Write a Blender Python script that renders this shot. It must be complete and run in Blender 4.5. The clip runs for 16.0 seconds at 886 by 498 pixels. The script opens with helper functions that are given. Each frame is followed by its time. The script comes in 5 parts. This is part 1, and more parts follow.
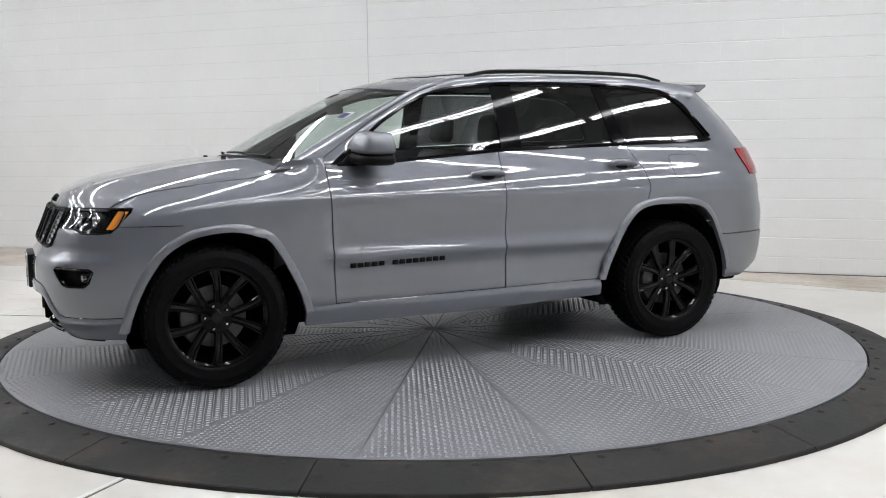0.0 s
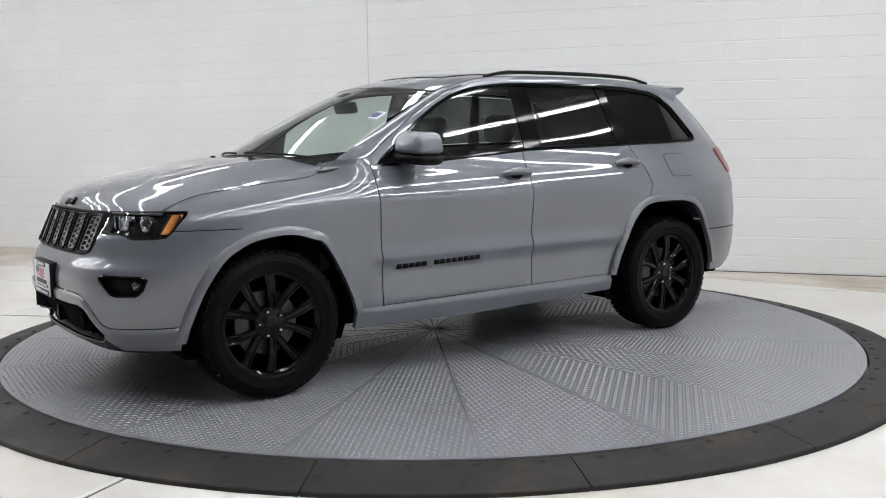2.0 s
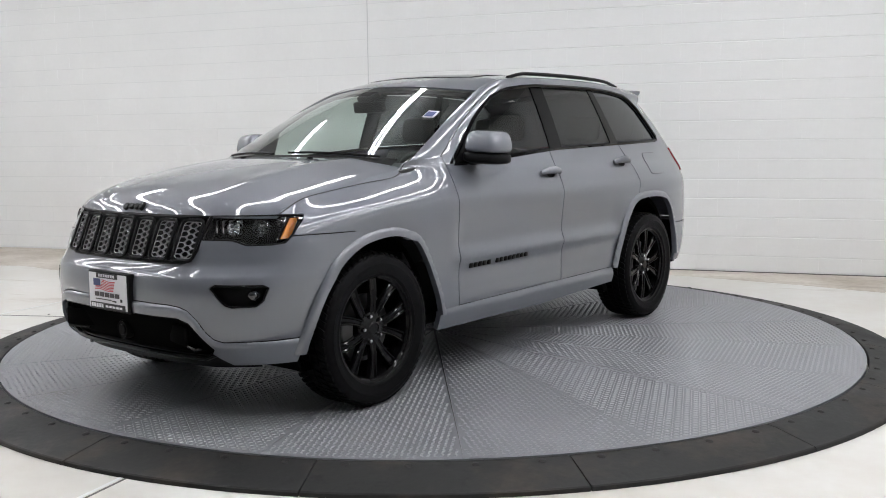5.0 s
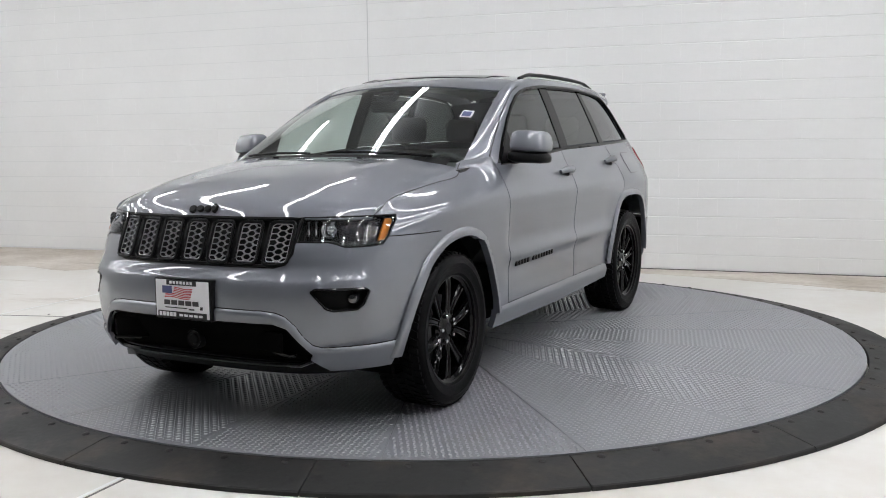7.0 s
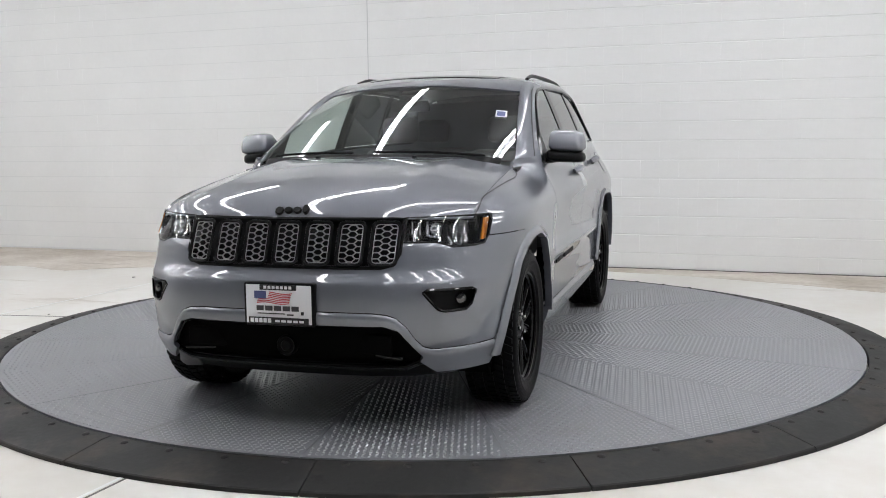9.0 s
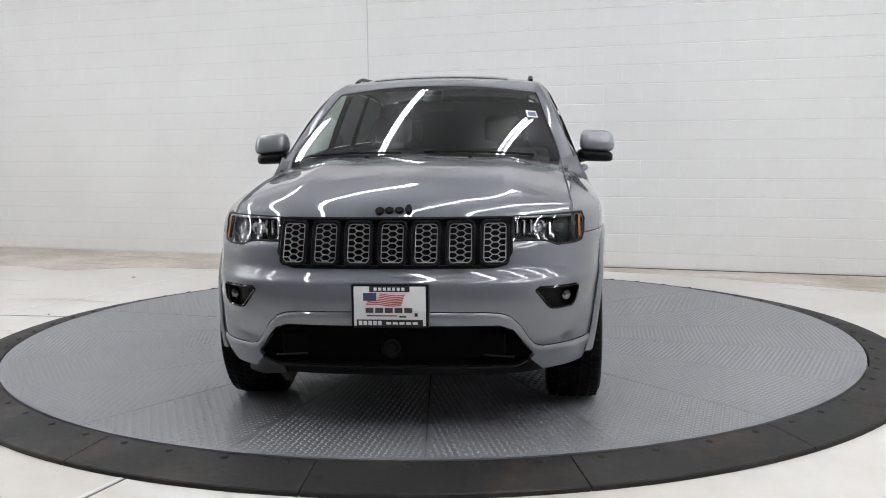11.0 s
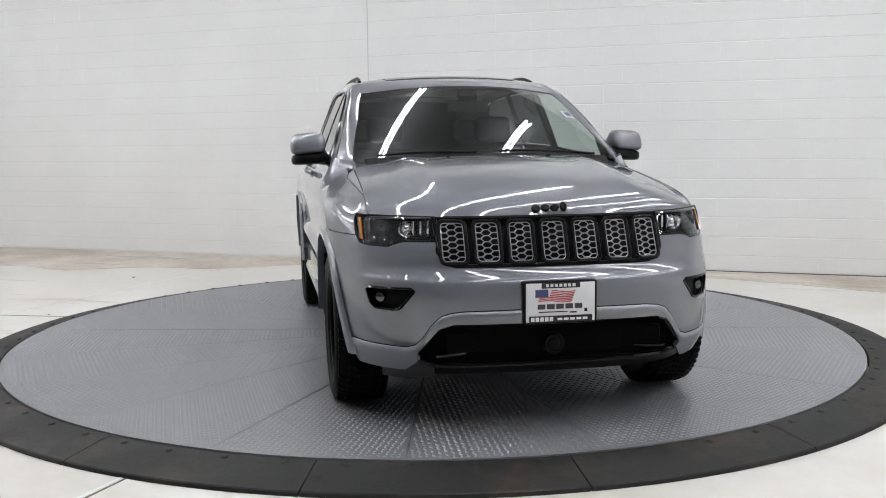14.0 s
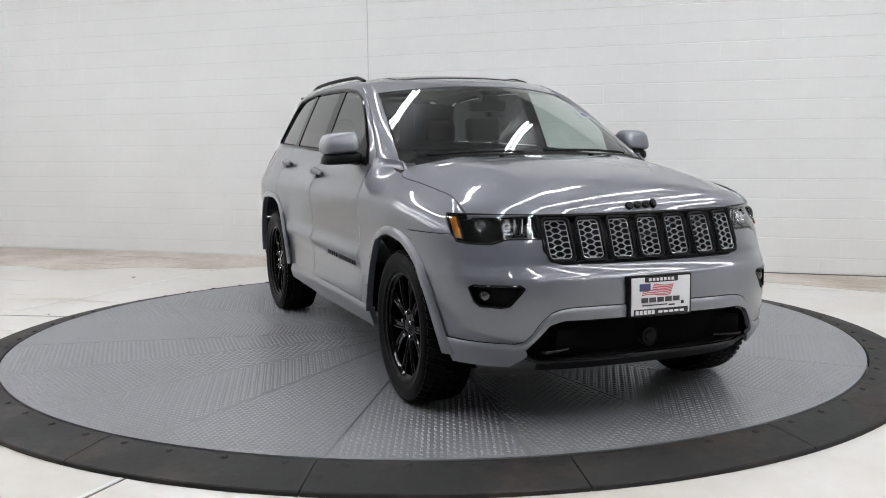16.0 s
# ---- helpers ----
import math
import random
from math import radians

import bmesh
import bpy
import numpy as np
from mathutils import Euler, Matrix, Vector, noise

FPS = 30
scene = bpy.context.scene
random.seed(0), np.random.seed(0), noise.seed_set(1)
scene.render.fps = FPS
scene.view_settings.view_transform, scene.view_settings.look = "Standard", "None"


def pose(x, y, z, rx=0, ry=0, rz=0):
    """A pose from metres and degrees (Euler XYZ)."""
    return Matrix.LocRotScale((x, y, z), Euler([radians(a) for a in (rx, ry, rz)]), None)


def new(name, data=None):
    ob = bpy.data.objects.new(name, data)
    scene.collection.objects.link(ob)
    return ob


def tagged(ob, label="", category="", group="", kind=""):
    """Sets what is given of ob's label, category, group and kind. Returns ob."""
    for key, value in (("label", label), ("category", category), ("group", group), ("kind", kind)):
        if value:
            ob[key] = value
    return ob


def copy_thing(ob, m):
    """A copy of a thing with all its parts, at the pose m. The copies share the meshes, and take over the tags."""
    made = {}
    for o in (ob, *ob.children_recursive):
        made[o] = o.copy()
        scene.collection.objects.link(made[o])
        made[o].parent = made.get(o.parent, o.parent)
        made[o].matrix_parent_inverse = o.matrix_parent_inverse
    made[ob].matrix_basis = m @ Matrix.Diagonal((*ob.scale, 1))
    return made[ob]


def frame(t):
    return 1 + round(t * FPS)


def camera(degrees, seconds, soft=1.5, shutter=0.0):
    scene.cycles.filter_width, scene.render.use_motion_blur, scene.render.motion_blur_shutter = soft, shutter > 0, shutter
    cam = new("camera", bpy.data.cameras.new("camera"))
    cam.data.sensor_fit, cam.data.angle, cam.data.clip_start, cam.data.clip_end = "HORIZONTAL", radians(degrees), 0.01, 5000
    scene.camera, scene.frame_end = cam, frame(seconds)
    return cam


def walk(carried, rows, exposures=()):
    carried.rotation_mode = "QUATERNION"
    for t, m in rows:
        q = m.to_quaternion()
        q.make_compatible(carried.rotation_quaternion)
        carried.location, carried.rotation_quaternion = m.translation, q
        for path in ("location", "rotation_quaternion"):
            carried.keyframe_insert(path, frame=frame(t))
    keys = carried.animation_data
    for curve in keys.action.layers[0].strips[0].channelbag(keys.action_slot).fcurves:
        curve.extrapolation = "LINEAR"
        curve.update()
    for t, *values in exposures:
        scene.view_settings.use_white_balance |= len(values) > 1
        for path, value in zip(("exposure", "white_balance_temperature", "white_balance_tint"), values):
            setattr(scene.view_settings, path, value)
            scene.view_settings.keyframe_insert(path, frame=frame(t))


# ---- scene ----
cam = camera(49.6, 16.0, soft=1.0)
EYE = Matrix.Translation((0, -6.515, 1.290)) @ pose(0, 0, 0, 90 - 6.468, 0, -0.582) @ pose(0, 0, 0, 0, 0, -0.61)
walk(cam, [(0.0, EYE), (16.0, EYE)])

# ---- world and lamps ----
world = bpy.data.worlds.new("world")
scene.world = world
world.use_nodes = True
world.node_tree.nodes["Background"].inputs[0].default_value = (0.9, 0.93, 1.0, 1)
world.node_tree.nodes["Background"].inputs[1].default_value = 0.05
scene.view_settings.exposure = 0.0
TUBE_POWER = 27.6

FLOOR_Z = -0.064
ROOM_TURN = -20.2      # the back wall runs askew to the view
CEILING = 4.3


# ---- materials ----
def material(name, base=(0.5, 0.5, 0.5), rough=0.5, metal=0.0, coat=0.0, spec=0.5, var=0.0, scale=8.0, bump=0.0, bscale=60.0,
             emit=0.0, rvar=0.0, base2=None, rand=0.0):
    """A Principled material whose colour wanders at two scales, with fine relief."""
    m = bpy.data.materials.new(name)
    m.use_nodes = True
    nt = m.node_tree
    b = nt.nodes["Principled BSDF"]
    b.inputs["Base Color"].default_value = (*base, 1)
    b.inputs["Roughness"].default_value = rough
    b.inputs["Metallic"].default_value = metal
    b.inputs["Coat Weight"].default_value = coat
    b.inputs["Coat Roughness"].default_value = 0.02
    b.inputs["Coat IOR"].default_value = 1.75
    b.inputs["Specular IOR Level"].default_value = spec
    if emit:
        b.inputs["Emission Color"].default_value = (*base, 1)
        b.inputs["Emission Strength"].default_value = emit
    co = nt.nodes.new("ShaderNodeTexCoord")
    if var or rvar or base2:
        big = nt.nodes.new("ShaderNodeTexNoise")
        big.inputs["Scale"].default_value = scale
        big.inputs["Detail"].default_value = 8
        small = nt.nodes.new("ShaderNodeTexNoise")
        small.inputs["Scale"].default_value = scale * 14
        small.inputs["Detail"].default_value = 3
        for n in (big, small):
            nt.links.new(co.outputs["Object"], n.inputs["Vector"])
        add = nt.nodes.new("ShaderNodeMath")
        add.operation = "MULTIPLY_ADD"
        nt.links.new(small.outputs["Fac"], add.inputs[0])
        add.inputs[1].default_value = 0.4
        nt.links.new(big.outputs["Fac"], add.inputs[2])
        ramp = nt.nodes.new("ShaderNodeMapRange")
        ramp.inputs[1].default_value, ramp.inputs[2].default_value = 0.45, 0.95
        nt.links.new(add.outputs[0], ramp.inputs[0])
        mix = nt.nodes.new("ShaderNodeMix")
        mix.data_type = "RGBA"
        nt.links.new(ramp.outputs[0], mix.inputs[0])
        lo = base2 if base2 else tuple(c * (1 - var) for c in base)
        mix.inputs[6].default_value = (*lo, 1)
        mix.inputs[7].default_value = (*(min(1, c * (1 + var)) for c in base), 1)
        out = mix.outputs[2]
        if rand:
            info = nt.nodes.new("ShaderNodeObjectInfo")
            rr = nt.nodes.new("ShaderNodeMapRange")
            rr.inputs[3].default_value, rr.inputs[4].default_value = 1 - rand, 1 + rand
            nt.links.new(info.outputs["Random"], rr.inputs[0])
            hsv = nt.nodes.new("ShaderNodeHueSaturation")
            nt.links.new(rr.outputs[0], hsv.inputs["Value"])
            nt.links.new(out, hsv.inputs["Color"])
            out = hsv.outputs[0]
        nt.links.new(out, b.inputs["Base Color"])
        if rvar:
            rm = nt.nodes.new("ShaderNodeMapRange")
            rm.inputs[3].default_value, rm.inputs[4].default_value = rough - rvar, rough + rvar
            nt.links.new(ramp.outputs[0], rm.inputs[0])
            nt.links.new(rm.outputs[0], b.inputs["Roughness"])
    if bump:
        bn = nt.nodes.new("ShaderNodeTexNoise")
        bn.inputs["Scale"].default_value = bscale
        bn.inputs["Detail"].default_value = 6
        nt.links.new(co.outputs["Object"], bn.inputs["Vector"])
        bp = nt.nodes.new("ShaderNodeBump")
        bp.inputs["Strength"].default_value = bump
        bp.inputs["Distance"].default_value = 0.01
        nt.links.new(bn.outputs["Fac"], bp.inputs["Height"])
        nt.links.new(bp.outputs[0], b.inputs["Normal"])
    return m


def glass(name, tint, gloss=1.0, least=0.05):
    """Thin tinted glazing: clear through, mirroring by angle."""
    m = bpy.data.materials.new(name)
    m.use_nodes = True
    nt = m.node_tree
    nt.nodes.clear()
    out = nt.nodes.new("ShaderNodeOutputMaterial")
    tr = nt.nodes.new("ShaderNodeBsdfTransparent")
    tr.inputs[0].default_value = (*tint, 1)
    gl = nt.nodes.new("ShaderNodeBsdfGlossy")
    gl.inputs["Color"].default_value = (gloss, gloss, gloss, 1)
    gl.inputs["Roughness"].default_value = 0.01
    lw = nt.nodes.new("ShaderNodeLayerWeight")
    lw.inputs[0].default_value = 0.5
    pw = nt.nodes.new("ShaderNodeMath")
    pw.operation = "POWER"
    pw.inputs[1].default_value = 4.5
    nt.links.new(lw.outputs["Facing"], pw.inputs[0])
    fr = nt.nodes.new("ShaderNodeMapRange")
    fr.inputs[3].default_value, fr.inputs[4].default_value = least, 0.95
    nt.links.new(pw.outputs[0], fr.inputs[0])
    mx = nt.nodes.new("ShaderNodeMixShader")
    for a, c in ((fr.outputs[0], mx.inputs[0]), (tr.outputs[0], mx.inputs[1]), (gl.outputs[0], mx.inputs[2]), (mx.outputs[0], out.inputs[0])):
        nt.links.new(a, c)
    return m


M_PAINT = material("grey_paint", (0.133, 0.142, 0.166), 0.44, metal=0.26, coat=1.0, var=0.025, scale=260)
M_TRIM = material("black_trim", (0.005, 0.005, 0.0055), 0.40, spec=0.11, bump=0.05, bscale=400)
M_DAM = material("air_dam_rubber", (0.045, 0.045, 0.047), 0.55, spec=0.3, bump=0.05, bscale=200)
M_GLOSS = material("gloss_black", (0.004, 0.004, 0.0045), 0.04, spec=0.40)
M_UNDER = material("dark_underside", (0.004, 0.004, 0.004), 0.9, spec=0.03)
M_RUBBER = material("tyre_rubber", (0.0045, 0.0045, 0.005), 0.46, spec=0.07, var=0.3, scale=30, bump=0.12, bscale=200)
M_RIM = material("black_wheel", (0.004, 0.004, 0.0045), 0.06, spec=0.22)
M_STEEL = material("bright_steel", (0.75, 0.75, 0.76), 0.16, metal=1.0)
M_DISC = material("brake_steel", (0.085, 0.085, 0.085), 0.4, metal=1.0)
M_PILLAR = material("window_black", (0.003, 0.003, 0.0035), 0.05, spec=0.16)
M_MESH = material("grille_mesh_silver", (0.42, 0.42, 0.43), 0.34, metal=0.6)
M_AMBER = material("amber_lens", (0.62, 0.20, 0.02), 0.15, coat=1.0)
M_RED = material("red_lens", (0.24, 0.005, 0.009), 0.15, coat=0.2)
M_LINER = material("pale_headliner", (0.24, 0.24, 0.235), 0.85, bump=0.1, bscale=200)
M_SEAT = material("black_leather", (0.045, 0.045, 0.046), 0.55, var=0.2, scale=12, bump=0.2, bscale=180)
M_DASH = material("dark_dashboard", (0.026, 0.026, 0.027), 0.6, bump=0.1, bscale=200)
M_WHITE = material("white_plate", (0.8, 0.8, 0.82), 0.35)
M_PLATE_RED = material("plate_red", (0.55, 0.05, 0.07), 0.4)
M_PLATE_BLUE = material("plate_blue", (0.06, 0.075, 0.19), 0.4)
M_PLATE_DARK = material("plate_print", (0.05, 0.045, 0.05), 0.4)
M_PLATE_BLACK = material("plate_black", (0.01, 0.01, 0.012), 0.4)
M_CHROME = material("lamp_chrome", (0.8, 0.8, 0.82), 0.08, metal=1.0)
G_CLEAR = glass("windscreen_glass", (0.76, 0.85, 0.81), 1.0, 0.14)
G_FRONT = glass("front_door_glass", (0.74, 0.80, 0.77))
G_DARK = glass("privacy_glass", (0.085, 0.09, 0.09))
G_LAMP = glass("lamp_lens", (0.88, 0.9, 0.92))

M_WALL = material("white_painted_block", (0.86, 0.868, 0.86), 0.62, var=0.025, scale=1.3, bump=0.10, bscale=45, rand=0.004)
M_MORTAR = material("white_painted_joint", (0.78, 0.79, 0.785), 0.7, bump=0.2, bscale=80)
M_FLOOR = material("white_painted_concrete", (0.78, 0.775, 0.745), 0.42, base2=(0.66, 0.625, 0.565), scale=0.7, bump=0.08, bscale=14, rvar=0.14, var=0.03)
M_STAIN = material("bare_stained_concrete", (0.66, 0.62, 0.56), 0.5, base2=(0.42, 0.35, 0.28), scale=1.1, bump=0.1, bscale=20, var=0.15)
# dark base colour puts the unlit end of the room into this wall
M_WALL_UNLIT = material("unlit_end_wall", (0.13, 0.13, 0.135), 0.6, var=0.05, scale=1.2, bump=0.1)
M_CEIL = material("grey_ceiling", (0.29, 0.295, 0.30), 0.8, bump=0.1)
M_DECK = material("grey_painted_steel", (0.228, 0.235, 0.250), 0.35, metal=0.25, spec=0.55, var=0.08, scale=2.2, rvar=0.025, bump=0.04, bscale=60)
M_RAMP = material("dark_rubber_ramp", (0.019, 0.0188, 0.0185), 0.60, spec=0.25, var=0.45, scale=3.0, bump=0.12, bscale=35, rvar=0.12, rand=0.08)
M_SEAM = material("dark_joint", (0.03, 0.03, 0.032), 0.7)
M_TUBE = material("lit_tube", (0.968, 0.972, 1.0), 0.5, emit=TUBE_POWER)
# tread colour set paler than the deck to add to its sparkle
M_TREAD = material("pale_glint_tread", (0.37, 0.378, 0.395), 0.40, metal=0.3, spec=0.7, var=0.06, scale=2.0)
M_UNDERDECK = material("grey_seam", (0.10, 0.102, 0.106), 0.6)
M_SEALANT = material("pale_sealant", (0.60, 0.61, 0.61), 0.6)
M_BASE = material("dark_wall_foot", (0.12, 0.115, 0.11), 0.7, var=0.4, scale=2.0)
M_GLASSY = material("lamp_glass", (0.03, 0.032, 0.035), 0.05, coat=1.0)
G_BACK = glass("rear_privacy_glass", (0.62, 0.67, 0.64))
LIGHT_ROWS = [-9.2, -7.4, -5.6, -3.6, -1.6, 0.4, 2.4, 3.8, 5.1, 6.4, 7.7]
M_FIXTURE = material("white_fixture", (0.75, 0.75, 0.76), 0.4)


def scuff(m, tint, stretch, scale, low, high):
    """Adds drawn-out scuff marks of another tint over a material's colour."""
    nt = m.node_tree
    b = nt.nodes["Principled BSDF"]
    src = b.inputs["Base Color"].links[0].from_socket
    co = nt.nodes.new("ShaderNodeTexCoord")
    mp = nt.nodes.new("ShaderNodeMapping")
    mp.inputs["Scale"].default_value = stretch
    nz = nt.nodes.new("ShaderNodeTexNoise")
    nz.inputs["Scale"].default_value = scale
    nz.inputs["Detail"].default_value = 7
    nz.inputs["Roughness"].default_value = 0.65
    mr = nt.nodes.new("ShaderNodeMapRange")
    mr.inputs[1].default_value, mr.inputs[2].default_value = low, high
    mx = nt.nodes.new("ShaderNodeMix")
    mx.data_type = "RGBA"
    nt.links.new(co.outputs["Object"], mp.inputs["Vector"])
    nt.links.new(mp.outputs[0], nz.inputs["Vector"])
    nt.links.new(nz.outputs["Fac"], mr.inputs[0])
    nt.links.new(mr.outputs[0], mx.inputs[0])
    nt.links.new(src, mx.inputs[6])
    mx.inputs[7].default_value = (*tint, 1)
    nt.links.new(mx.outputs[2], b.inputs["Base Color"])


scuff(M_FLOOR, (0.40, 0.34, 0.27), (0.35, 1.6, 1), 1.6, 0.60, 0.74)
scuff(M_STAIN, (0.30, 0.24, 0.18), (0.4, 2.2, 1), 2.2, 0.58, 0.75)
scuff(M_RAMP, (0.055, 0.043, 0.034), (1, 1, 1), 2.6, 0.50, 0.72)
scuff(M_RAMP, (0.010, 0.010, 0.010), (1, 1, 1), 7.0, 0.56, 0.70)
scuff(M_DECK, (0.20, 0.195, 0.185), (1, 1, 1), 1.1, 0.60, 0.78)


# ---- mesh helpers ----
def link(name, bm, mat, parent=None, label="", smooth=True, sharp=None):
    me = bpy.data.meshes.new(name)
    bm.to_mesh(me)
    bm.free()
    me.materials.append(mat)
    if smooth:
        me.polygons.foreach_set("use_smooth", [True] * len(me.polygons))
        if sharp:
            me.set_sharp_from_angle(angle=radians(sharp))
    ob = new(name, me)
    if parent is not None:
        ob.parent = parent
    if label:
        tagged(ob, label)
    return ob


def part(name, bm, mat, parent, label="", smooth=True, sharp=35, at=None):
    ob = link(name, bm, mat, parent, label, smooth, sharp)
    if at is not None:
        ob.matrix_basis = at
    return ob


def box(bm, lo, hi, bevel=0.0, m=None, segs=2):
    lo, hi = Vector(lo), Vector(hi)
    g = bmesh.ops.create_cube(bm, size=1.0, matrix=Matrix.Translation((lo + hi) / 2) @ Matrix.Diagonal((*(hi - lo), 1)))
    vs = g["verts"]
    if bevel:
        es = list({e for v in vs for e in v.link_edges})
        r = bmesh.ops.bevel(bm, geom=es, offset=bevel, segments=segs, affect="EDGES", profile=0.5)
        vs = list({v for f in r["faces"] for v in f.verts} | {v for v in vs if v.is_valid})
    if m is not None:
        bmesh.ops.transform(bm, matrix=m, verts=[v for v in vs if v.is_valid])
    return bm


def lathe(bm, prof, n, m=None, a0=0.0, a1=2 * math.pi):
    """Turns a profile of (radius, height) about z."""
    full = abs(a1 - a0 - 2 * math.pi) < 1e-6
    k = n if full else n + 1
    rings = []
    for i in range(k):
        a = a0 + (a1 - a0) * i / n
        rings.append([bm.verts.new((m or Matrix()) @ Vector((r * math.cos(a), r * math.sin(a), z))) for r, z in prof])
    for i in range(n):
        p, q = rings[i], rings[(i + 1) % k]
        for j in range(len(prof) - 1):
            try:
                bm.faces.new((p[j], q[j], q[j + 1], p[j + 1]))
            except ValueError:
                pass
    return bm


def tube(bm, pts, r, n=6, closed=False, flat=1.0):
    """A round bar along points."""
    pts = [Vector(p) for p in pts]
    rings = []
    N = len(pts)
    for i, p in enumerate(pts):
        a = pts[(i - 1) % N] if (closed or i > 0) else p
        b = pts[(i + 1) % N] if (closed or i < N - 1) else p
        d = (b - a).normalized()
        s = d.cross(Vector((0, 0, 1)))
        if s.length < 1e-3:
            s = d.cross(Vector((0, 1, 0)))
        s.normalize()
        u = s.cross(d)
        rr = r(i / max(1, N - 1)) if callable(r) else r
        rings.append([bm.verts.new(p + rr * (math.cos(2 * math.pi * k / n) * s * flat + math.sin(2 * math.pi * k / n) * u)) for k in range(n)])
    for i in range(N if closed else N - 1):
        p, q = rings[i], rings[(i + 1) % N]
        for k in range(n):
            bm.faces.new((p[k], p[(k + 1) % n], q[(k + 1) % n], q[k]))
    if not closed:
        bm.faces.new(rings[0][::-1])
        bm.faces.new(rings[-1])
    bmesh.ops.recalc_face_normals(bm, faces=bm.faces)
    return bm


def lerp_table(tab, x):
    """Smooth reading of a table of (x, value), x rising."""
    if x <= tab[0][0]:
        return tab[0][1]
    if x >= tab[-1][0]:
        return tab[-1][1]
    for i in range(len(tab) - 1):
        x0, y0 = tab[i]
        x1, y1 = tab[i + 1]
        if x <= x1:
            h = x1 - x0
            d = (y1 - y0) / h
            xm, ym = tab[i - 1] if i > 0 else (x0 - h, y0 - d * h)
            xp, yp = tab[i + 2] if i + 2 < len(tab) else (x1 + h, y1 + d * h)
            m0 = ((y0 - ym) / (x0 - xm) + d) / 2
            m1 = ((yp - y1) / (xp - x1) + d) / 2
            t = (x - x0) / h
            return ((2 * t ** 3 - 3 * t ** 2 + 1) * y0 + (t ** 3 - 2 * t ** 2 + t) * h * m0
                    + (-2 * t ** 3 + 3 * t ** 2) * y1 + (t ** 3 - t ** 2) * h * m1)
    return tab[-1][1]


def line_table(tab, x):
    if x <= tab[0][0]:
        return tab[0][1]
    for (x0, y0), (x1, y1) in zip(tab, tab[1:]):
        if x <= x1:
            return y0 + (y1 - y0) * (x - x0) / (x1 - x0)
    return tab[-1][1]


def sdf_poly(pts, x, y, r=0.0):
    """Signed distance to a polygon, negative inside; r rounds it."""
    d, inside, n = 1e9, False, len(pts)
    for i in range(n):
        ax, ay = pts[i]
        bx, by = pts[(i + 1) % n]
        ex, ey, wx, wy = bx - ax, by - ay, x - ax, y - ay
        t = max(0.0, min(1.0, (wx * ex + wy * ey) / (ex * ex + ey * ey)))
        d = min(d, math.hypot(wx - t * ex, wy - t * ey))
        if (ay > y) != (by > y) and x < ex * (y - ay) / ey + ax:
            inside = not inside
    return (-d if inside else d) - r


def skin(name, place, a, b, na, nb, cuts, mat, parent, label="", flip=False, thick=0.012, mirror=False, smooth=True):
    """A panel: the grid of place(a, b), trimmed to where every cut (a, b, point) is positive, with thickness inwards."""
    bm = bmesh.new()
    A = [a[0] + (a[1] - a[0]) * i / na for i in range(na + 1)]
    B = [b[0] + (b[1] - b[0]) * j / nb for j in range(nb + 1)]
    val = {}

    def at(i, j):
        if (i, j) not in val:
            p = place(A[i], B[j])
            val[i, j] = [A[i], B[j], p] + [c(A[i], B[j], p) for c in cuts]
        return val[i, j]
    keys = {}

    def vert(u, v):
        k = (round(u, 6), round(v, 6))
        if k not in keys:
            p = place(u, v)
            keys[k] = bm.verts.new((p[0], -p[1] if mirror else p[1], p[2]))
        return keys[k]
    for i in range(na):
        for j in range(nb):
            poly = [at(i, j), at(i + 1, j), at(i + 1, j + 1), at(i, j + 1)]
            for c in range(len(cuts)):
                k = 3 + c
                if all(q[k] > 0 for q in poly):
                    continue
                outp = []
                for m in range(len(poly)):
                    q, w = poly[m], poly[(m + 1) % len(poly)]
                    if q[k] > 0:
                        outp.append(q)
                    if (q[k] > 0) != (w[k] > 0):
                        t = q[k] / (q[k] - w[k])
                        u, v = q[0] + t * (w[0] - q[0]), q[1] + t * (w[1] - q[1])
                        outp.append([u, v, None] + [q[3 + n] + t * (w[3 + n] - q[3 + n]) for n in range(len(cuts))])
                poly = outp
                if not poly:
                    break
            if len(poly) < 3:
                continue
            vs = []
            for q in poly:
                w = vert(q[0], q[1])
                if w not in vs:
                    vs.append(w)
            if len(vs) > 2:
                if flip != mirror:
                    vs.reverse()
                try:
                    bm.faces.new(vs)
                except ValueError:
                    pass
    bmesh.ops.remove_doubles(bm, verts=bm.verts, dist=0.0004)
    if thick:
        # a rim of its own corners, so that the face keeps its even shading up to the edge
        bm.normal_update()
        rim = []
        for e in bm.edges:
            if e.is_boundary:
                l = e.link_loops[0]
                p, q = l.vert, l.link_loop_next.vert
                if e.calc_length() > 1e-5:
                    rim.append((p.co.copy(), q.co.copy(), p.co - p.normal * thick, q.co - q.normal * thick))
        for p, q, pi, qi in rim:
            bm.faces.new([bm.verts.new(c) for c in (q, p, pi, qi)])
    return link(name, bm, mat, parent, label, smooth, 40)


# ---- the room ----
ROOM = pose(0, 4.17, 0, 0, 0, ROOM_TURN)
COURSE, BLOCK = 0.1935, 0.387


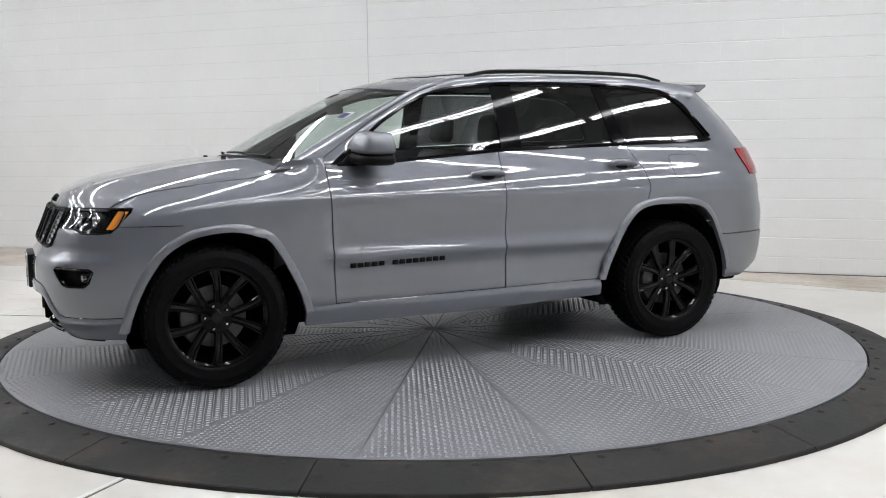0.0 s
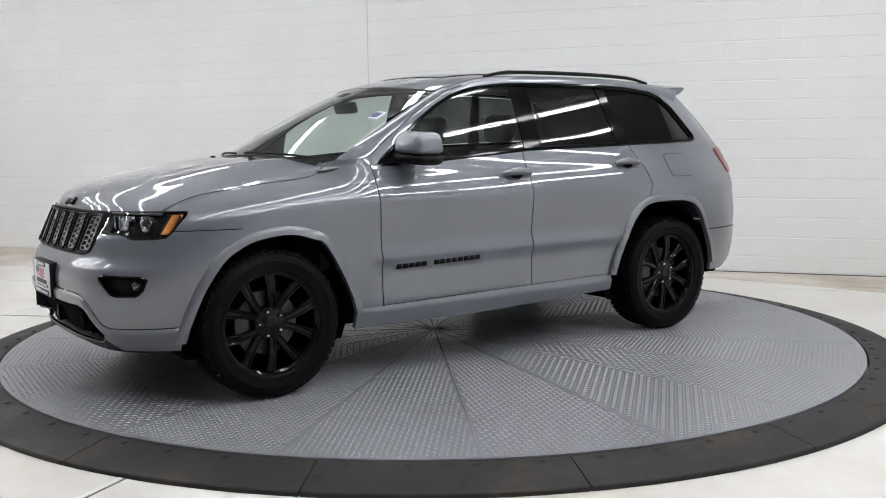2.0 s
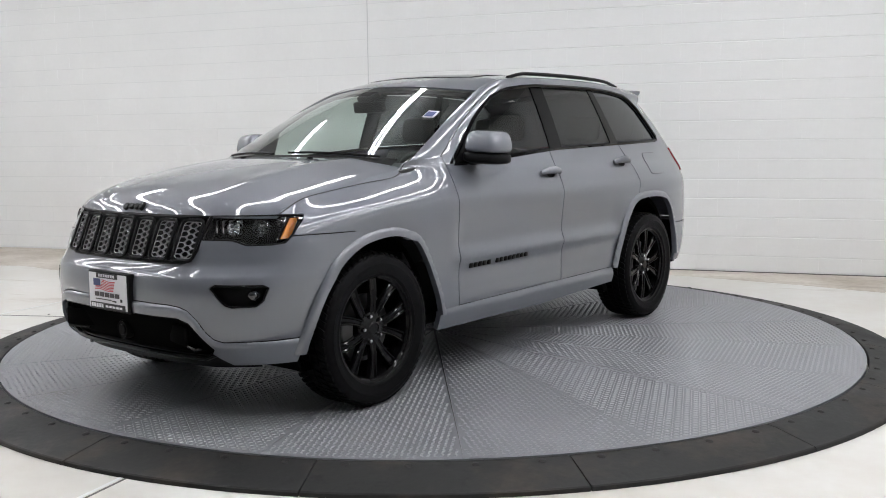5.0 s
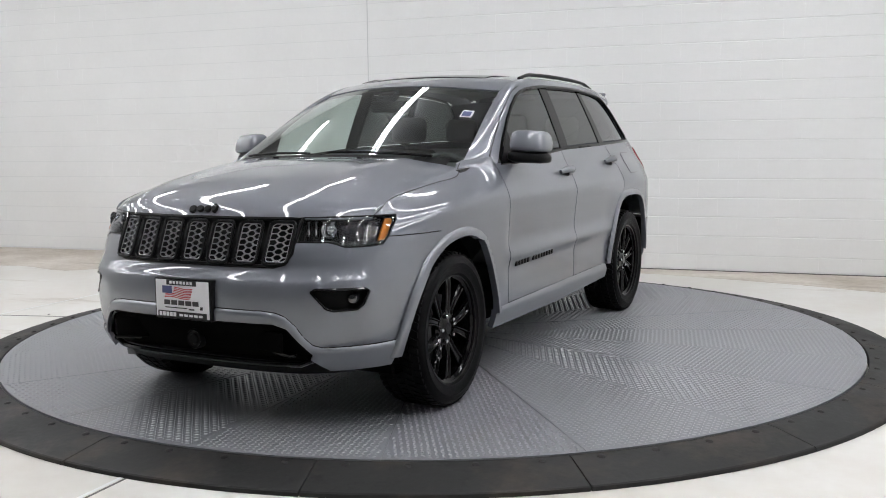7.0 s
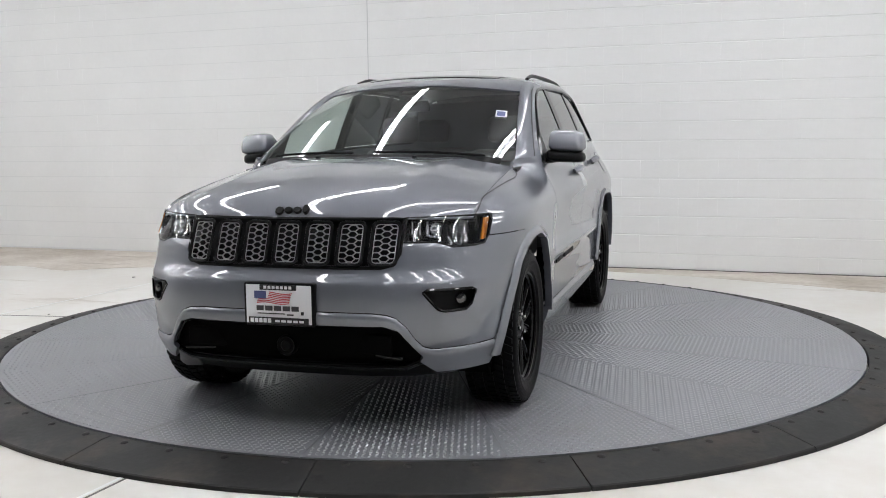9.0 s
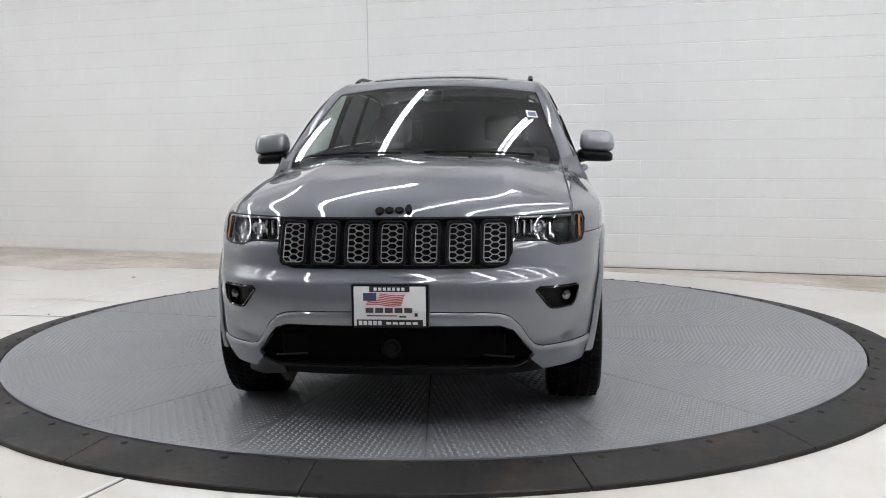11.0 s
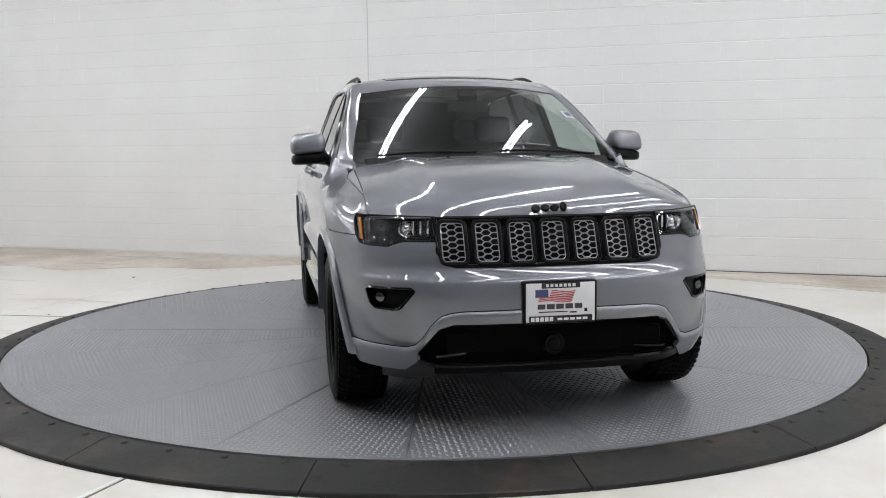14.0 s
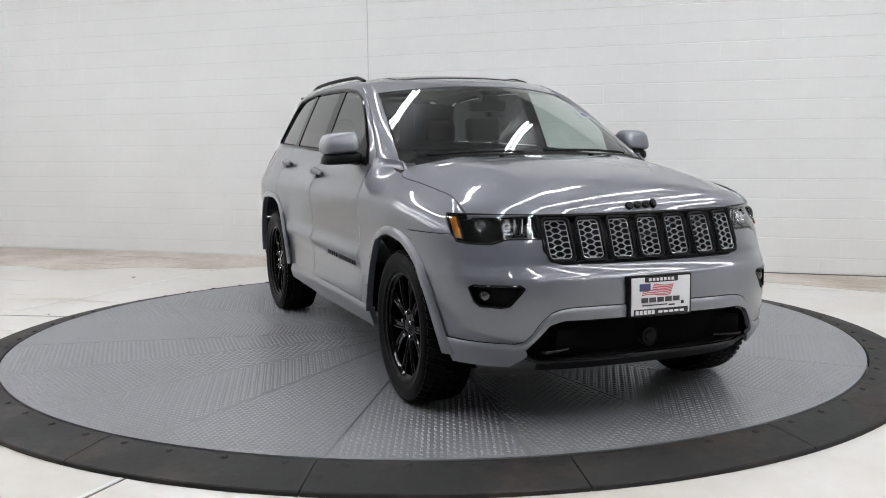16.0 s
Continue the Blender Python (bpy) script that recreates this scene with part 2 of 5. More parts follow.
def room():
    U0, U1, V0, V1 = -13.0, 11.0, -15.0, 0.0
    h = CEILING
    # floor: one slab
    bm = bmesh.new()
    box(bm, (U0 - 0.3, V0 - 0.3, FLOOR_Z - 0.2), (U1 + 0.3, V1 + 0.3, FLOOR_Z))
    fl = link("floor", bm, M_FLOOR, None, smooth=False)
    fl.matrix_basis = ROOM
    tagged(fl, "white painted concrete floor with brown scuffs", "floor", kind="structure")
    bm = bmesh.new()
    box(bm, (U0 - 0.3, V0 - 0.3, h), (U1 + 0.3, V1 + 0.3, h + 0.2))
    ce = link("ceiling", bm, M_CEIL, None, smooth=False)
    ce.matrix_basis = ROOM
    tagged(ce, "grey painted ceiling", "ceiling", kind="structure")
    for nm, lo, hi in (("wall_west", (U0 - 0.3, V0, FLOOR_Z), (U0, V1, h)), ("wall_east", (U1, V0, FLOOR_Z), (U1 + 0.3, V1, h)),
                       ("wall_south", (U0 - 0.3, V0 - 0.3, FLOOR_Z), (U1 + 0.3, V0, h))):
        bm = bmesh.new()
        box(bm, lo, hi)
        # wall_south is never seen; its dark tone dims light on the car's front
        w = link(nm, bm, M_WALL_UNLIT if nm == "wall_south" else M_WALL, None, smooth=False)
        w.matrix_basis = ROOM
        tagged(w, "unseen wall coloured dark for the unlit end of the room" if nm == "wall_south" else "white painted wall", "wall", kind="structure")
    # block wall: joint bed, then blocks proud of it
    bm = bmesh.new()
    box(bm, (U0 - 0.3, 0.0, FLOOR_Z), (U1 + 0.3, 0.3, h))
    wall = link("wall_north", bm, M_MORTAR, None, smooth=False)
    wall.matrix_basis = ROOM
    tagged(wall, "white painted concrete block wall", "wall", kind="structure")

    def block_mesh(w, dz=COURSE):
        b = bmesh.new()
        g, d = 0.0012, 0.0034
        x0, x1, z0, z1 = 0.0001, w - 0.0001, g, dz - g
        e, ex = 0.006, 0.0003
        front = [b.verts.new(c) for c in ((x0 + ex, -d, z0 + e), (x1 - ex, -d, z0 + e), (x1 - ex, -d, z1 - e), (x0 + ex, -d, z1 - e))]
        back = [b.verts.new(c) for c in ((x0, 0.001, z0), (x1, 0.001, z0), (x1, 0.001, z1), (x0, 0.001, z1))]
        b.faces.new(front)
        for k in range(4):
            b.faces.new((back[k], back[(k + 1) % 4], front[(k + 1) % 4], front[k]))
        me = bpy.data.meshes.new("block")
        b.to_mesh(me)
        b.free()
        me.materials.append(M_WALL)
        return me
    whole = block_mesh(BLOCK)
    rnd = random.Random(4)
    verts, faces = [], []
    n_parts = 0
    rows = int((h + 0.09) / COURSE) + 1
    for r in range(rows):
        z = -0.09 + r * COURSE
        off = (r % 2) * BLOCK / 2
        u = U0 + off
        while u < U1:
            zz0 = max(z, FLOOR_Z + 0.02)
            if -0.75 < u < 6.2 and 0 < r < 17 and n_parts < 300:
                ob = new("block", whole)
                ob.parent = wall
                ob.matrix_basis = pose(u, rnd.uniform(-0.0003, 0.0003), z + rnd.uniform(-0.0006, 0.0006))
                n_parts += 1
            elif z + COURSE > zz0 + 0.03 and zz0 < h - 0.05:
                d = (0.0022 if u > -0.75 else 0.0006) + rnd.uniform(-0.0002, 0.0002)
                z1 = min(z + COURSE - 0.0015, h - 0.002)
                k = len(verts)
                x0, x1, e, ex = u + 0.0002, min(u + BLOCK, U1) - 0.0002, 0.004, 0.0006
                verts += [(x0 + ex, -d, zz0 + e), (x1 - ex, -d, zz0 + e), (x1 - ex, -d, z1 - e), (x0 + ex, -d, z1 - e),
                          (x0, 0.001, zz0), (x1, 0.001, zz0), (x1, 0.001, z1), (x0, 0.001, z1)]
                faces += [(k, k + 1, k + 2, k + 3)] + [(k + 4 + j, k + 4 + (j + 1) % 4, k + (j + 1) % 4, k + j) for j in range(4)]
            u += BLOCK
    me = bpy.data.meshes.new("blocks")
    me.from_pydata(verts, [], faces)
    me.materials.append(M_WALL)
    rest = new("blocks", me)
    rest.parent = wall
    tagged(rest, "white painted concrete blocks", kind="stuff")
    # movement joint and the gap along the wall's foot
    bm = bmesh.new()
    box(bm, (-0.757, -0.0055, FLOOR_Z + 0.03), (-0.749, 0.0, h))
    j = link("trim_joint", bm, M_SEALANT, None, smooth=False)
    j.matrix_basis = ROOM
    tagged(j, "pale sealant joint in the block wall", "joint", kind="structure")
    bm = bmesh.new()
    box(bm, (-0.75, -0.012, FLOOR_Z), (U1, -0.004, FLOOR_Z + 0.012), 0.003)
    j = link("baseboard", bm, M_BASE, None, smooth=False)
    j.matrix_basis = ROOM
    tagged(j, "dark gap along the wall's foot", "baseboard", kind="structure")


def floor_marks():
    """Bare concrete along the wall's foot, and the joints sawn into the floor."""
    rnd = random.Random(11)
    bm = bmesh.new()
    n = 120
    edge = []
    for k in range(n + 1):
        u = -13.0 + 24.0 * k / n
        w = line_table([(-13, 0.62), (-1, 0.50), (1.2, 0.18), (2.0, 0.26), (3.27, 0.54), (4.55, 1.0), (8.0, 1.9)], u)
        w += 0.05 * noise.noise(Vector((u * 1.7, 0, 0))) + 0.02 * noise.noise(Vector((u * 9, 3, 0)))
        if u < -1.0:
            w += 1.5 * min(1.0, (-1.0 - u) / 2.5) * (0.8 + 0.5 * noise.noise(Vector((u * 0.8, 5, 0))))
        edge.append((u, -w))
    lo = [bm.verts.new((u, -0.012, FLOOR_Z + 0.003)) for u, w in edge]
    hi = [bm.verts.new((u, w, FLOOR_Z + 0.003)) for u, w in edge]
    ft = [bm.verts.new((u, w, FLOOR_Z - 0.001)) for u, w in edge]
    for k in range(n):
        bm.faces.new((hi[k], hi[k + 1], lo[k + 1], lo[k]))
        bm.faces.new((ft[k], ft[k + 1], hi[k + 1], hi[k]))
    ob = link("floor_bare_strip", bm, M_STAIN, None, smooth=False)
    ob.matrix_basis = ROOM
    tagged(ob, "bare stained concrete strip along the block wall", "floor strip", kind="structure")
    floor_joint("floor_joint_1", (-1.99, -4.45), (-1.16, -2.49), 0.010, M_BASE)
    floor_joint("floor_joint_2", (-2.012, -4.44), (-1.182, -2.48), 0.016, M_WALL)
    floor_joint("floor_joint_3", (-3.90, 0.24), (-2.20, 3.98), 0.016, M_WALL)
    floor_joint("floor_joint_4", (-2.38, 3.58), (-1.86, 4.72), 0.012, M_BASE)
    floor_joint("floor_joint_5", (-3.55, 1.11), (-2.66, 0.94), 0.007, M_BASE)
    # paint chips and grit
    for k in range(46):
        a, r = rnd.uniform(0, 6.283), rnd.uniform(3.1, 6.0)
        x, y = r * math.cos(a), r * math.sin(a)
        if y > 2.2 - 0.37 * x:
            continue
        bm = bmesh.new()
        sz = rnd.uniform(0.006, 0.016)
        bmesh.ops.create_icosphere(bm, subdivisions=1, radius=sz, matrix=pose(0, 0, 0, 0, 0, rnd.uniform(0, 90)) @ Matrix.Diagonal((1.4, 0.8, 0.35, 1)))
        ob = link("grit", bm, M_BASE, None)
        ob.matrix_basis = pose(x, y, FLOOR_Z + sz * 0.2)
        tagged(ob, "small dark chip of grit on the floor", "grit", "grit on the floor")


def floor_joint(name, a, b, w, mat):
    d = Vector((b[0] - a[0], b[1] - a[1], 0))
    bm = bmesh.new()
    box(bm, (0, -w / 2, 0), (d.length, w / 2, 0.003))
    ob = link(name, bm, mat, None, smooth=False)
    ob.matrix_basis = pose(a[0], a[1], FLOOR_Z - 0.001, 0, 0, math.degrees(math.atan2(d.y, d.x)))
    tagged(ob, "saw-cut joint in the painted concrete floor", "floor joint", kind="structure")


def light_fixture():
    root = new("ceiling_light")
    bm = bmesh.new()
    box(bm, (-0.07, 0, 0.03), (0.07, 2.42, 0.08), 0.008)
    part("housing", bm, M_FIXTURE, root)
    for x in (-0.042, 0.042):
        for k in range(2):
            bm = bmesh.new()
            bmesh.ops.create_cone(bm, cap_ends=True, segments=10, radius1=0.016, radius2=0.016, depth=1.16,
                                  matrix=pose(x, 0.62 + k * 1.2, 0.008, 90))
            part("tube", bm, M_TUBE, root, "lit white fluorescent tube")
    tagged(root, "lit twin-tube fluorescent batten on the ceiling", "ceiling light", "rows of ceiling lights")
    return root


def lights():
    first = light_fixture()
    z = CEILING - 0.081
    at = [(u, v) for u in LIGHT_ROWS for v in [-14.2 + 2.5 * k for k in range(2, 5)]]
    for i, (u, v) in enumerate(at):
        m = ROOM @ pose(u, v, z)
        if i == 0:
            first.matrix_basis = m
        else:
            copy_thing(first, m)


# ---- the turntable ----
R_DISC = 2.735


def turntable():
    root = new("turntable")
    tagged(root, "round turntable of grey painted steel tread plate", "turntable")
    n, a0 = 20, 5.2
    rnd = random.Random(7)
    for k in range(n):
        b0, b1 = radians(a0 + 18 * k), radians(a0 + 18 * (k + 1))
        bm = bmesh.new()
        g = 0.0009
        mid = (b0 + b1) / 2
        top, bot = [], []
        pts = [(0.05 * math.cos(mid), 0.05 * math.sin(mid))]
        for i in range(9):
            a = b0 + (b1 - b0) * i / 8
            pts.append((R_DISC * math.cos(a), R_DISC * math.sin(a)))
        # inset by the seam
        pts[1] = (pts[1][0] - g * math.sin(b0), pts[1][1] + g * math.cos(b0))
        pts[-1] = (pts[-1][0] + g * math.sin(b1), pts[-1][1] - g * math.cos(b1))
        dz = rnd.uniform(-0.0012, 0.0008)
        top = [bm.verts.new((x, y, dz)) for x, y in pts]
        bot = [bm.verts.new((x, y, -0.03)) for x, y in pts]
        bm.faces.new(top)
        for i in range(len(pts)):
            j = (i + 1) % len(pts)
            bm.faces.new((bot[i], bot[j], top[j], top[i]))
        part("deck_plate", bm, M_DECK, root, smooth=False)
    bm = bmesh.new()
    lathe(bm, [(0.0, -0.006), (R_DISC - 0.01, -0.006), (R_DISC - 0.01, -0.055), (0.0, -0.055)], 96)
    part("deck_frame", bm, M_UNDERDECK, root, smooth=False)
    # raised tread
    V, F = [], []
    P = 0.028
    for k in range(n):
        mid = radians(a0 + 18 * k + 9)
        c, s = math.cos(mid), math.sin(mid)
        t9 = math.tan(radians(9))
        i = 0
        x = 0.10
        while x < R_DISC:
            half = x * t9 - 0.016
            j = -int(half / P)
            while j * P < half:
                y = j * P
                if y > -half and math.hypot(x, y) < R_DISC - 0.02:
                    aa = radians(45 if (i + j) % 2 else -45)
                    lx, ly = math.cos(aa), math.sin(aa)
                    nx, ny = -ly, lx
                    L, Wd, H = 0.0115, 0.0048, 0.0032
                    kk = len(V)
                    for dx, dy, dz in ((L, 0, 0), (0, Wd, 0), (-L, 0, 0), (0, -Wd, 0), (L * 0.5, 0, H), (-L * 0.5, 0, H)):
                        px, py = x + dx * lx + dy * nx, y + dx * ly + dy * ny
                        V.append((px * c - py * s, px * s + py * c, dz - (0.0012 if dz == 0 else 0)))
                    F += [(kk, kk + 1, kk + 4), (kk + 1, kk + 2, kk + 5, kk + 4), (kk + 2, kk + 3, kk + 5), (kk + 3, kk, kk + 4, kk + 5)]
                j += 1
            i += 1
            x += P
    me = bpy.data.meshes.new("tread")
    me.from_pydata(V, [], F)
    me.materials.append(M_TREAD)
    tr = new("tread", me)
    tr.parent = root
    tagged(tr, "raised tread marks of the painted plate", kind="stuff")
    return root


def ramp_ring():
    root = new("ramp_ring")
    tagged(root, "dark rubber ramp ring around the turntable, on the floor", "ramp ring")
    joints = [-143.3 + 21.6 * k for k in range(17)] + [216.7]
    prof = [(2.748, -0.003), (2.80, -0.006), (2.975, -0.038), (3.000, -0.0425), (3.006, -0.0475), (3.009, -0.0635)]
    for a, b in zip(joints, joints[1:]):
        bm = bmesh.new()
        full = [(2.748, FLOOR_Z)] + prof
        lathe(bm, full, 12, None, radians(a + 0.055), radians(b - 0.055))
        ends = [v for v in bm.verts]
        k = len(full)
        bm.faces.new(ends[:k])
        bm.faces.new(ends[-k:][::-1])
        bmesh.ops.recalc_face_normals(bm, faces=bm.faces)
        part("ramp_segment", bm, M_RAMP, root, sharp=25)
        for f in (0.12, 0.36, 0.62, 0.88):
            ang = a + (b - a) * f
            bm = bmesh.new()
            lathe(bm, [(0.0, 0.0045), (0.011, 0.004), (0.017, 0.0), (0.018, -0.004)], 12)
            part("screw_cap", bm, M_RAMP, root, at=Matrix.Rotation(radians(ang), 4, "Z") @ pose(2.792, 0, -0.0035, 0, 11.5, 0))
    return root


# ---- the car: x forward, y to its left, z up from the deck ----
XC, XCR = 1.2, -1.5
SIDE = [(0.26, 0.870), (0.32, 0.893), (0.40, 0.912), (0.50, 0.915), (0.60, 0.918), (0.640, 0.930), (0.656, 0.9365), (0.672, 0.936), (0.70, 0.926), (0.73, 0.918), (0.80, 0.921), (0.90, 0.932), (0.965, 0.937), (0.985, 0.934),
        (1.03, 0.918), (1.08, 0.896), (1.14, 0.863), (1.20, 0.836), (1.30, 0.800), (1.40, 0.762), (1.50, 0.721), (1.60, 0.677), (1.70, 0.630)]
SIDE_PLAIN = [(0.26, 0.870), (0.32, 0.893), (0.40, 0.915), (0.50, 0.921), (0.60, 0.926), (0.70, 0.932), (0.80, 0.936), (0.90, 0.938), (0.965, 0.937), (0.985, 0.934)] + SIDE[SIDE.index((1.03, 0.918)):]
FRONT = [(0.26, 2.20), (0.34, 2.262), (0.42, 2.295), (0.50, 2.308), (0.58, 2.314), (0.65, 2.312), (0.69, 2.302), (0.715, 2.284), (0.745, 2.268), (0.79, 2.261), (0.84, 2.252), (0.88, 2.232), (0.96, 2.185), (1.05, 2.12), (1.2, 2.0)]
REAR = [(0.26, 2.28), (0.40, 2.38), (0.50, 2.425), (0.66, 2.445), (0.80, 2.44), (0.9, 2.415), (1.0, 2.405), (1.1, 2.41), (1.2, 2.38), (1.3, 2.308), (1.4, 2.225), (1.5, 2.125), (1.6, 2.02), (1.7, 1.93)]
ROUND = [(0.26, 3.3), (0.72, 3.2), (0.88, 2.6), (1.2, 2.6)]
EDGE = [(0.0, 0.957), (0.05, 0.992), (0.15, 1.022), (0.35, 1.064), (0.7, 1.118), (1.1, 1.165), (1.4, 1.18)]
CENTRE = [(0.0, 0.960), (0.02, 0.998), (0.05, 1.030), (0.1, 1.060), (0.2, 1.096), (0.35, 1.132), (0.75, 1.196), (1.05, 1.214), (1.3, 1.22)]


def hood_edge_y(x):
    return 0.745 + 0.025 * max(0.0, min(1.0, (x - 1.0) / 0.9))


def fender_top(x):
    return lerp_table(EDGE, 1.972 - x)


def body_y(x, z):
    """Half the body's width at x and z."""
    w = lerp_table(SIDE_PLAIN, z)
    k = min(1.0, max(0.0, (0.90 - x) / 0.12)) * min(1.0, max(0.0, (x + 1.10) / 0.25))
    if k > 0:
        w += k * k * (3 - 2 * k) * (lerp_table(SIDE, z) - w)
    if x < -0.9 and z > 0.95:
        t = min(1.0, (-0.9 - x) / 0.95)
        w -= 0.078 * t * t * (z - 0.95) / 0.75
    if x > XC:
        u = min(1.0, (x - XC) / (lerp_table(FRONT, z) - XC))
        w *= max(0.0, 1 - u ** 3.5) ** (1 / lerp_table(ROUND, z))
    elif x < XCR:
        u = min(1.0, (XCR - x) / (lerp_table(REAR, z) + XCR))
        w *= max(0.0, 1 - u ** 3) ** (1 / 5)
    if x > 0.78:
        zt, k = fender_top(x), 0.16
        yh = hood_edge_y(x)
        if z > zt - k and w > yh:
            t = min(1.0, (z - zt + k) / k)
            f = yh + (w - yh) * (1 - t ** 2.4)
            b = max(0.0, min(1.0, (x - 0.86) / 0.20))
            b = b * b * (3 - 2 * b)
            w = w + (f - w) * b
    return w


def side_at(s, z, off=0.0):
    """The body's skin: s runs from the nose (0) by the side (1 to 2) to the tail (3)."""
    if s < 1:
        a = s * math.pi / 2
        x = XC + (lerp_table(FRONT, z) - XC) * max(0.0, math.cos(a)) ** (2 / 3.5)
        w = lerp_table(SIDE_PLAIN, z)
        y = w * math.sin(a) ** (2 / lerp_table(ROUND, z))
        if x < 2.0:
            y = body_y(x, z)
    elif s <= 2:
        x = XC + (s - 1) * (XCR - XC)
        y = body_y(x, z)
    else:
        a = (s - 2) * math.pi / 2
        x = XCR - (lerp_table(REAR, z) + XCR) * math.sin(a) ** (2 / 3)
        w = body_y(XCR, z)
        if z > 0.95:
            t = min(1.0, (-0.9 - x) / 0.95)
            t0 = (-0.9 - XCR) / 0.95
            w -= 0.078 * (t * t - t0 * t0) * (z - 0.95) / 0.75
        y = w * max(0.0, math.cos(a)) ** (2 / 5)
    return Vector((x, y, z))


def side_off(off):
    """The same skin, shifted out along its normal."""
    def f(s, z):
        p = side_at(s, z)
        e = 0.004
        s0, s1 = max(0.0, s - e), min(3.0, s + e)
        t1 = side_at(s1, z) - side_at(s0, z)
        t2 = side_at(s, z + 0.006) - side_at(s, z - 0.006)
        n = t2.cross(t1)
        if n.length < 1e-9:
            return p
        n.normalize()
        if n.y < 0 and s > 0.3 or (s <= 0.3 and n.x < 0):
            n = -n
        return p + n * off
    return f


def moulding_at(s, z):
    """The arch mouldings' own smooth skin, proud of the body."""
    p = side_at(s, z)
    x = p.x
    w = 0.940 + 0.010 * min(1.0, max(0.0, (z - 0.35) / 0.3))
    if x > XC:
        u = min(1.0, (x - XC) / (lerp_table(FRONT, z) - XC))
        w *= max(0.0, 1 - u ** 3.5) ** (1 / lerp_table(ROUND, z))
    elif x < XCR:
        u = min(1.0, (XCR - x) / (lerp_table(REAR, min(z, 0.8)) + XCR))
        w *= max(0.0, 1 - u ** 3) ** (1 / 5)
    d = -min(sdf_poly(ARCH_F, x, z) if x > 0 else sdf_poly(ARCH_R, x, z), 0.0)
    t = min(1.0, d / 0.022)
    return Vector((x, w - 0.014 + 0.016 * math.sqrt(t * (2 - t)), z))


def front_x(y, z):
    """How far forward the nose lies at y and z."""
    w = lerp_table(SIDE_PLAIN, z)
    q = min(0.9999, abs(y) / w)
    return XC + (lerp_table(FRONT, z) - XC) * (1 - q ** lerp_table(ROUND, z)) ** (1 / 3.5)


ARCH_F = [(1.935, 0.10), (1.944, 0.328), (1.872, 0.549), (1.79, 0.69), (1.722, 0.767), (1.61, 0.835), (1.494, 0.864), (1.38, 0.872), (1.292, 0.860), (1.20, 0.83),
          (1.135, 0.785), (1.03, 0.607), (0.952, 0.403), (0.94, 0.10)]
ARCH_R = [(-0.85, 0.10), (-0.880, 0.435), (-0.988, 0.684), (-1.055, 0.79), (-1.125, 0.862), (-1.20, 0.899), (-1.300, 0.915), (-1.47, 0.917), (-1.62, 0.902), (-1.70, 0.87),
          (-1.775, 0.792), (-1.84, 0.66), (-1.90, 0.526), (-1.93, 0.377), (-1.93, 0.10)]


def soften(pts, k=3):
    """The same outline with rounded corners."""
    out = []
    for i in range(len(pts) - 1):
        p0, p1, p2, p3 = (pts[max(0, min(len(pts) - 1, i + d))] for d in (-1, 0, 1, 2))
        for j in range(k):
            f = j / k
            out.append(tuple(0.5 * (2 * p1[c] + (p2[c] - p0[c]) * f + (2 * p0[c] - 5 * p1[c] + 4 * p2[c] - p3[c]) * f * f + (3 * p1[c] - p0[c] - 3 * p2[c] + p3[c]) * f ** 3) for c in (0, 1)))
    return out + [pts[-1]]


ARCH_F, ARCH_R = soften(ARCH_F), soften(ARCH_R)
DLO_TOP = [(0.478, 1.395), (0.34, 1.478), (0.213, 1.540), (0.10, 1.576), (0.0, 1.596), (-0.16, 1.614), (-0.326, 1.624), (-0.65, 1.630), (-1.014, 1.628), (-1.30, 1.617), (-1.52, 1.594), (-1.60, 1.565)]
DLO = [(0.772, 1.157), (0.740, 1.195)] + DLO_TOP + [(-1.70, 1.50), (-1.79, 1.39), (-1.862, 1.30), (-1.858, 1.277), (-1.80, 1.268), (-1.2, 1.253), (-0.29, 1.228), (0.10, 1.200), (0.416, 1.175)]
LAMP = [(0.498, 0.957), (0.498, 0.857), (0.640, 0.855), (0.672, 0.846), (0.703, 0.833), (0.78, 0.834), (0.812, 0.842), (0.823, 0.875), (0.826, 0.935), (0.815, 0.962)]
GRILLE = [(0.508, 0.953), (0.503, 0.81), (0.478, 0.765), (0.43, 0.752), (-0.43, 0.752), (-0.478, 0.765), (-0.503, 0.81), (-0.508, 0.953)]
INTAKE = [(0.455, 0.512), (0.515, 0.492), (0.555, 0.44), (0.605, 0.372), (0.585, 0.345), (0.52, 0.318), (-0.52, 0.318), (-0.585, 0.345), (-0.605, 0.372), (-0.555, 0.44), (-0.515, 0.492), (-0.455, 0.512)]
FOG = [(0.612, 0.650), (0.628, 0.661), (0.784, 0.657), (0.796, 0.646), (0.782, 0.589), (0.764, 0.569), (0.690, 0.567), (0.668, 0.576), (0.640, 0.613)]
LOWER = [(0.0, 0.570), (0.40, 0.567), (0.465, 0.560), (0.505, 0.545), (0.545, 0.505), (0.575, 0.455), (0.605, 0.418), (0.64, 0.405), (0.80, 0.407), (0.95, 0.415)]
BONNET_LINE = [(-1.95, 0.966), (-1.875, 1.003), (-1.80, 1.028), (-1.65, 1.052), (-1.53, 1.068), (-1.38, 1.085), (-1.24, 1.098), (-1.16, 1.112), (-1.09, 1.140), (-1.06, 1.166)]
GAP = 0.0032
R_EDGE = [(0.40, -0.860), (0.43, -0.885), (0.6, -0.955), (0.78, -1.10), (0.90, -1.235), (1.0, -1.262), (1.1, -1.235), (1.3, -1.115)]


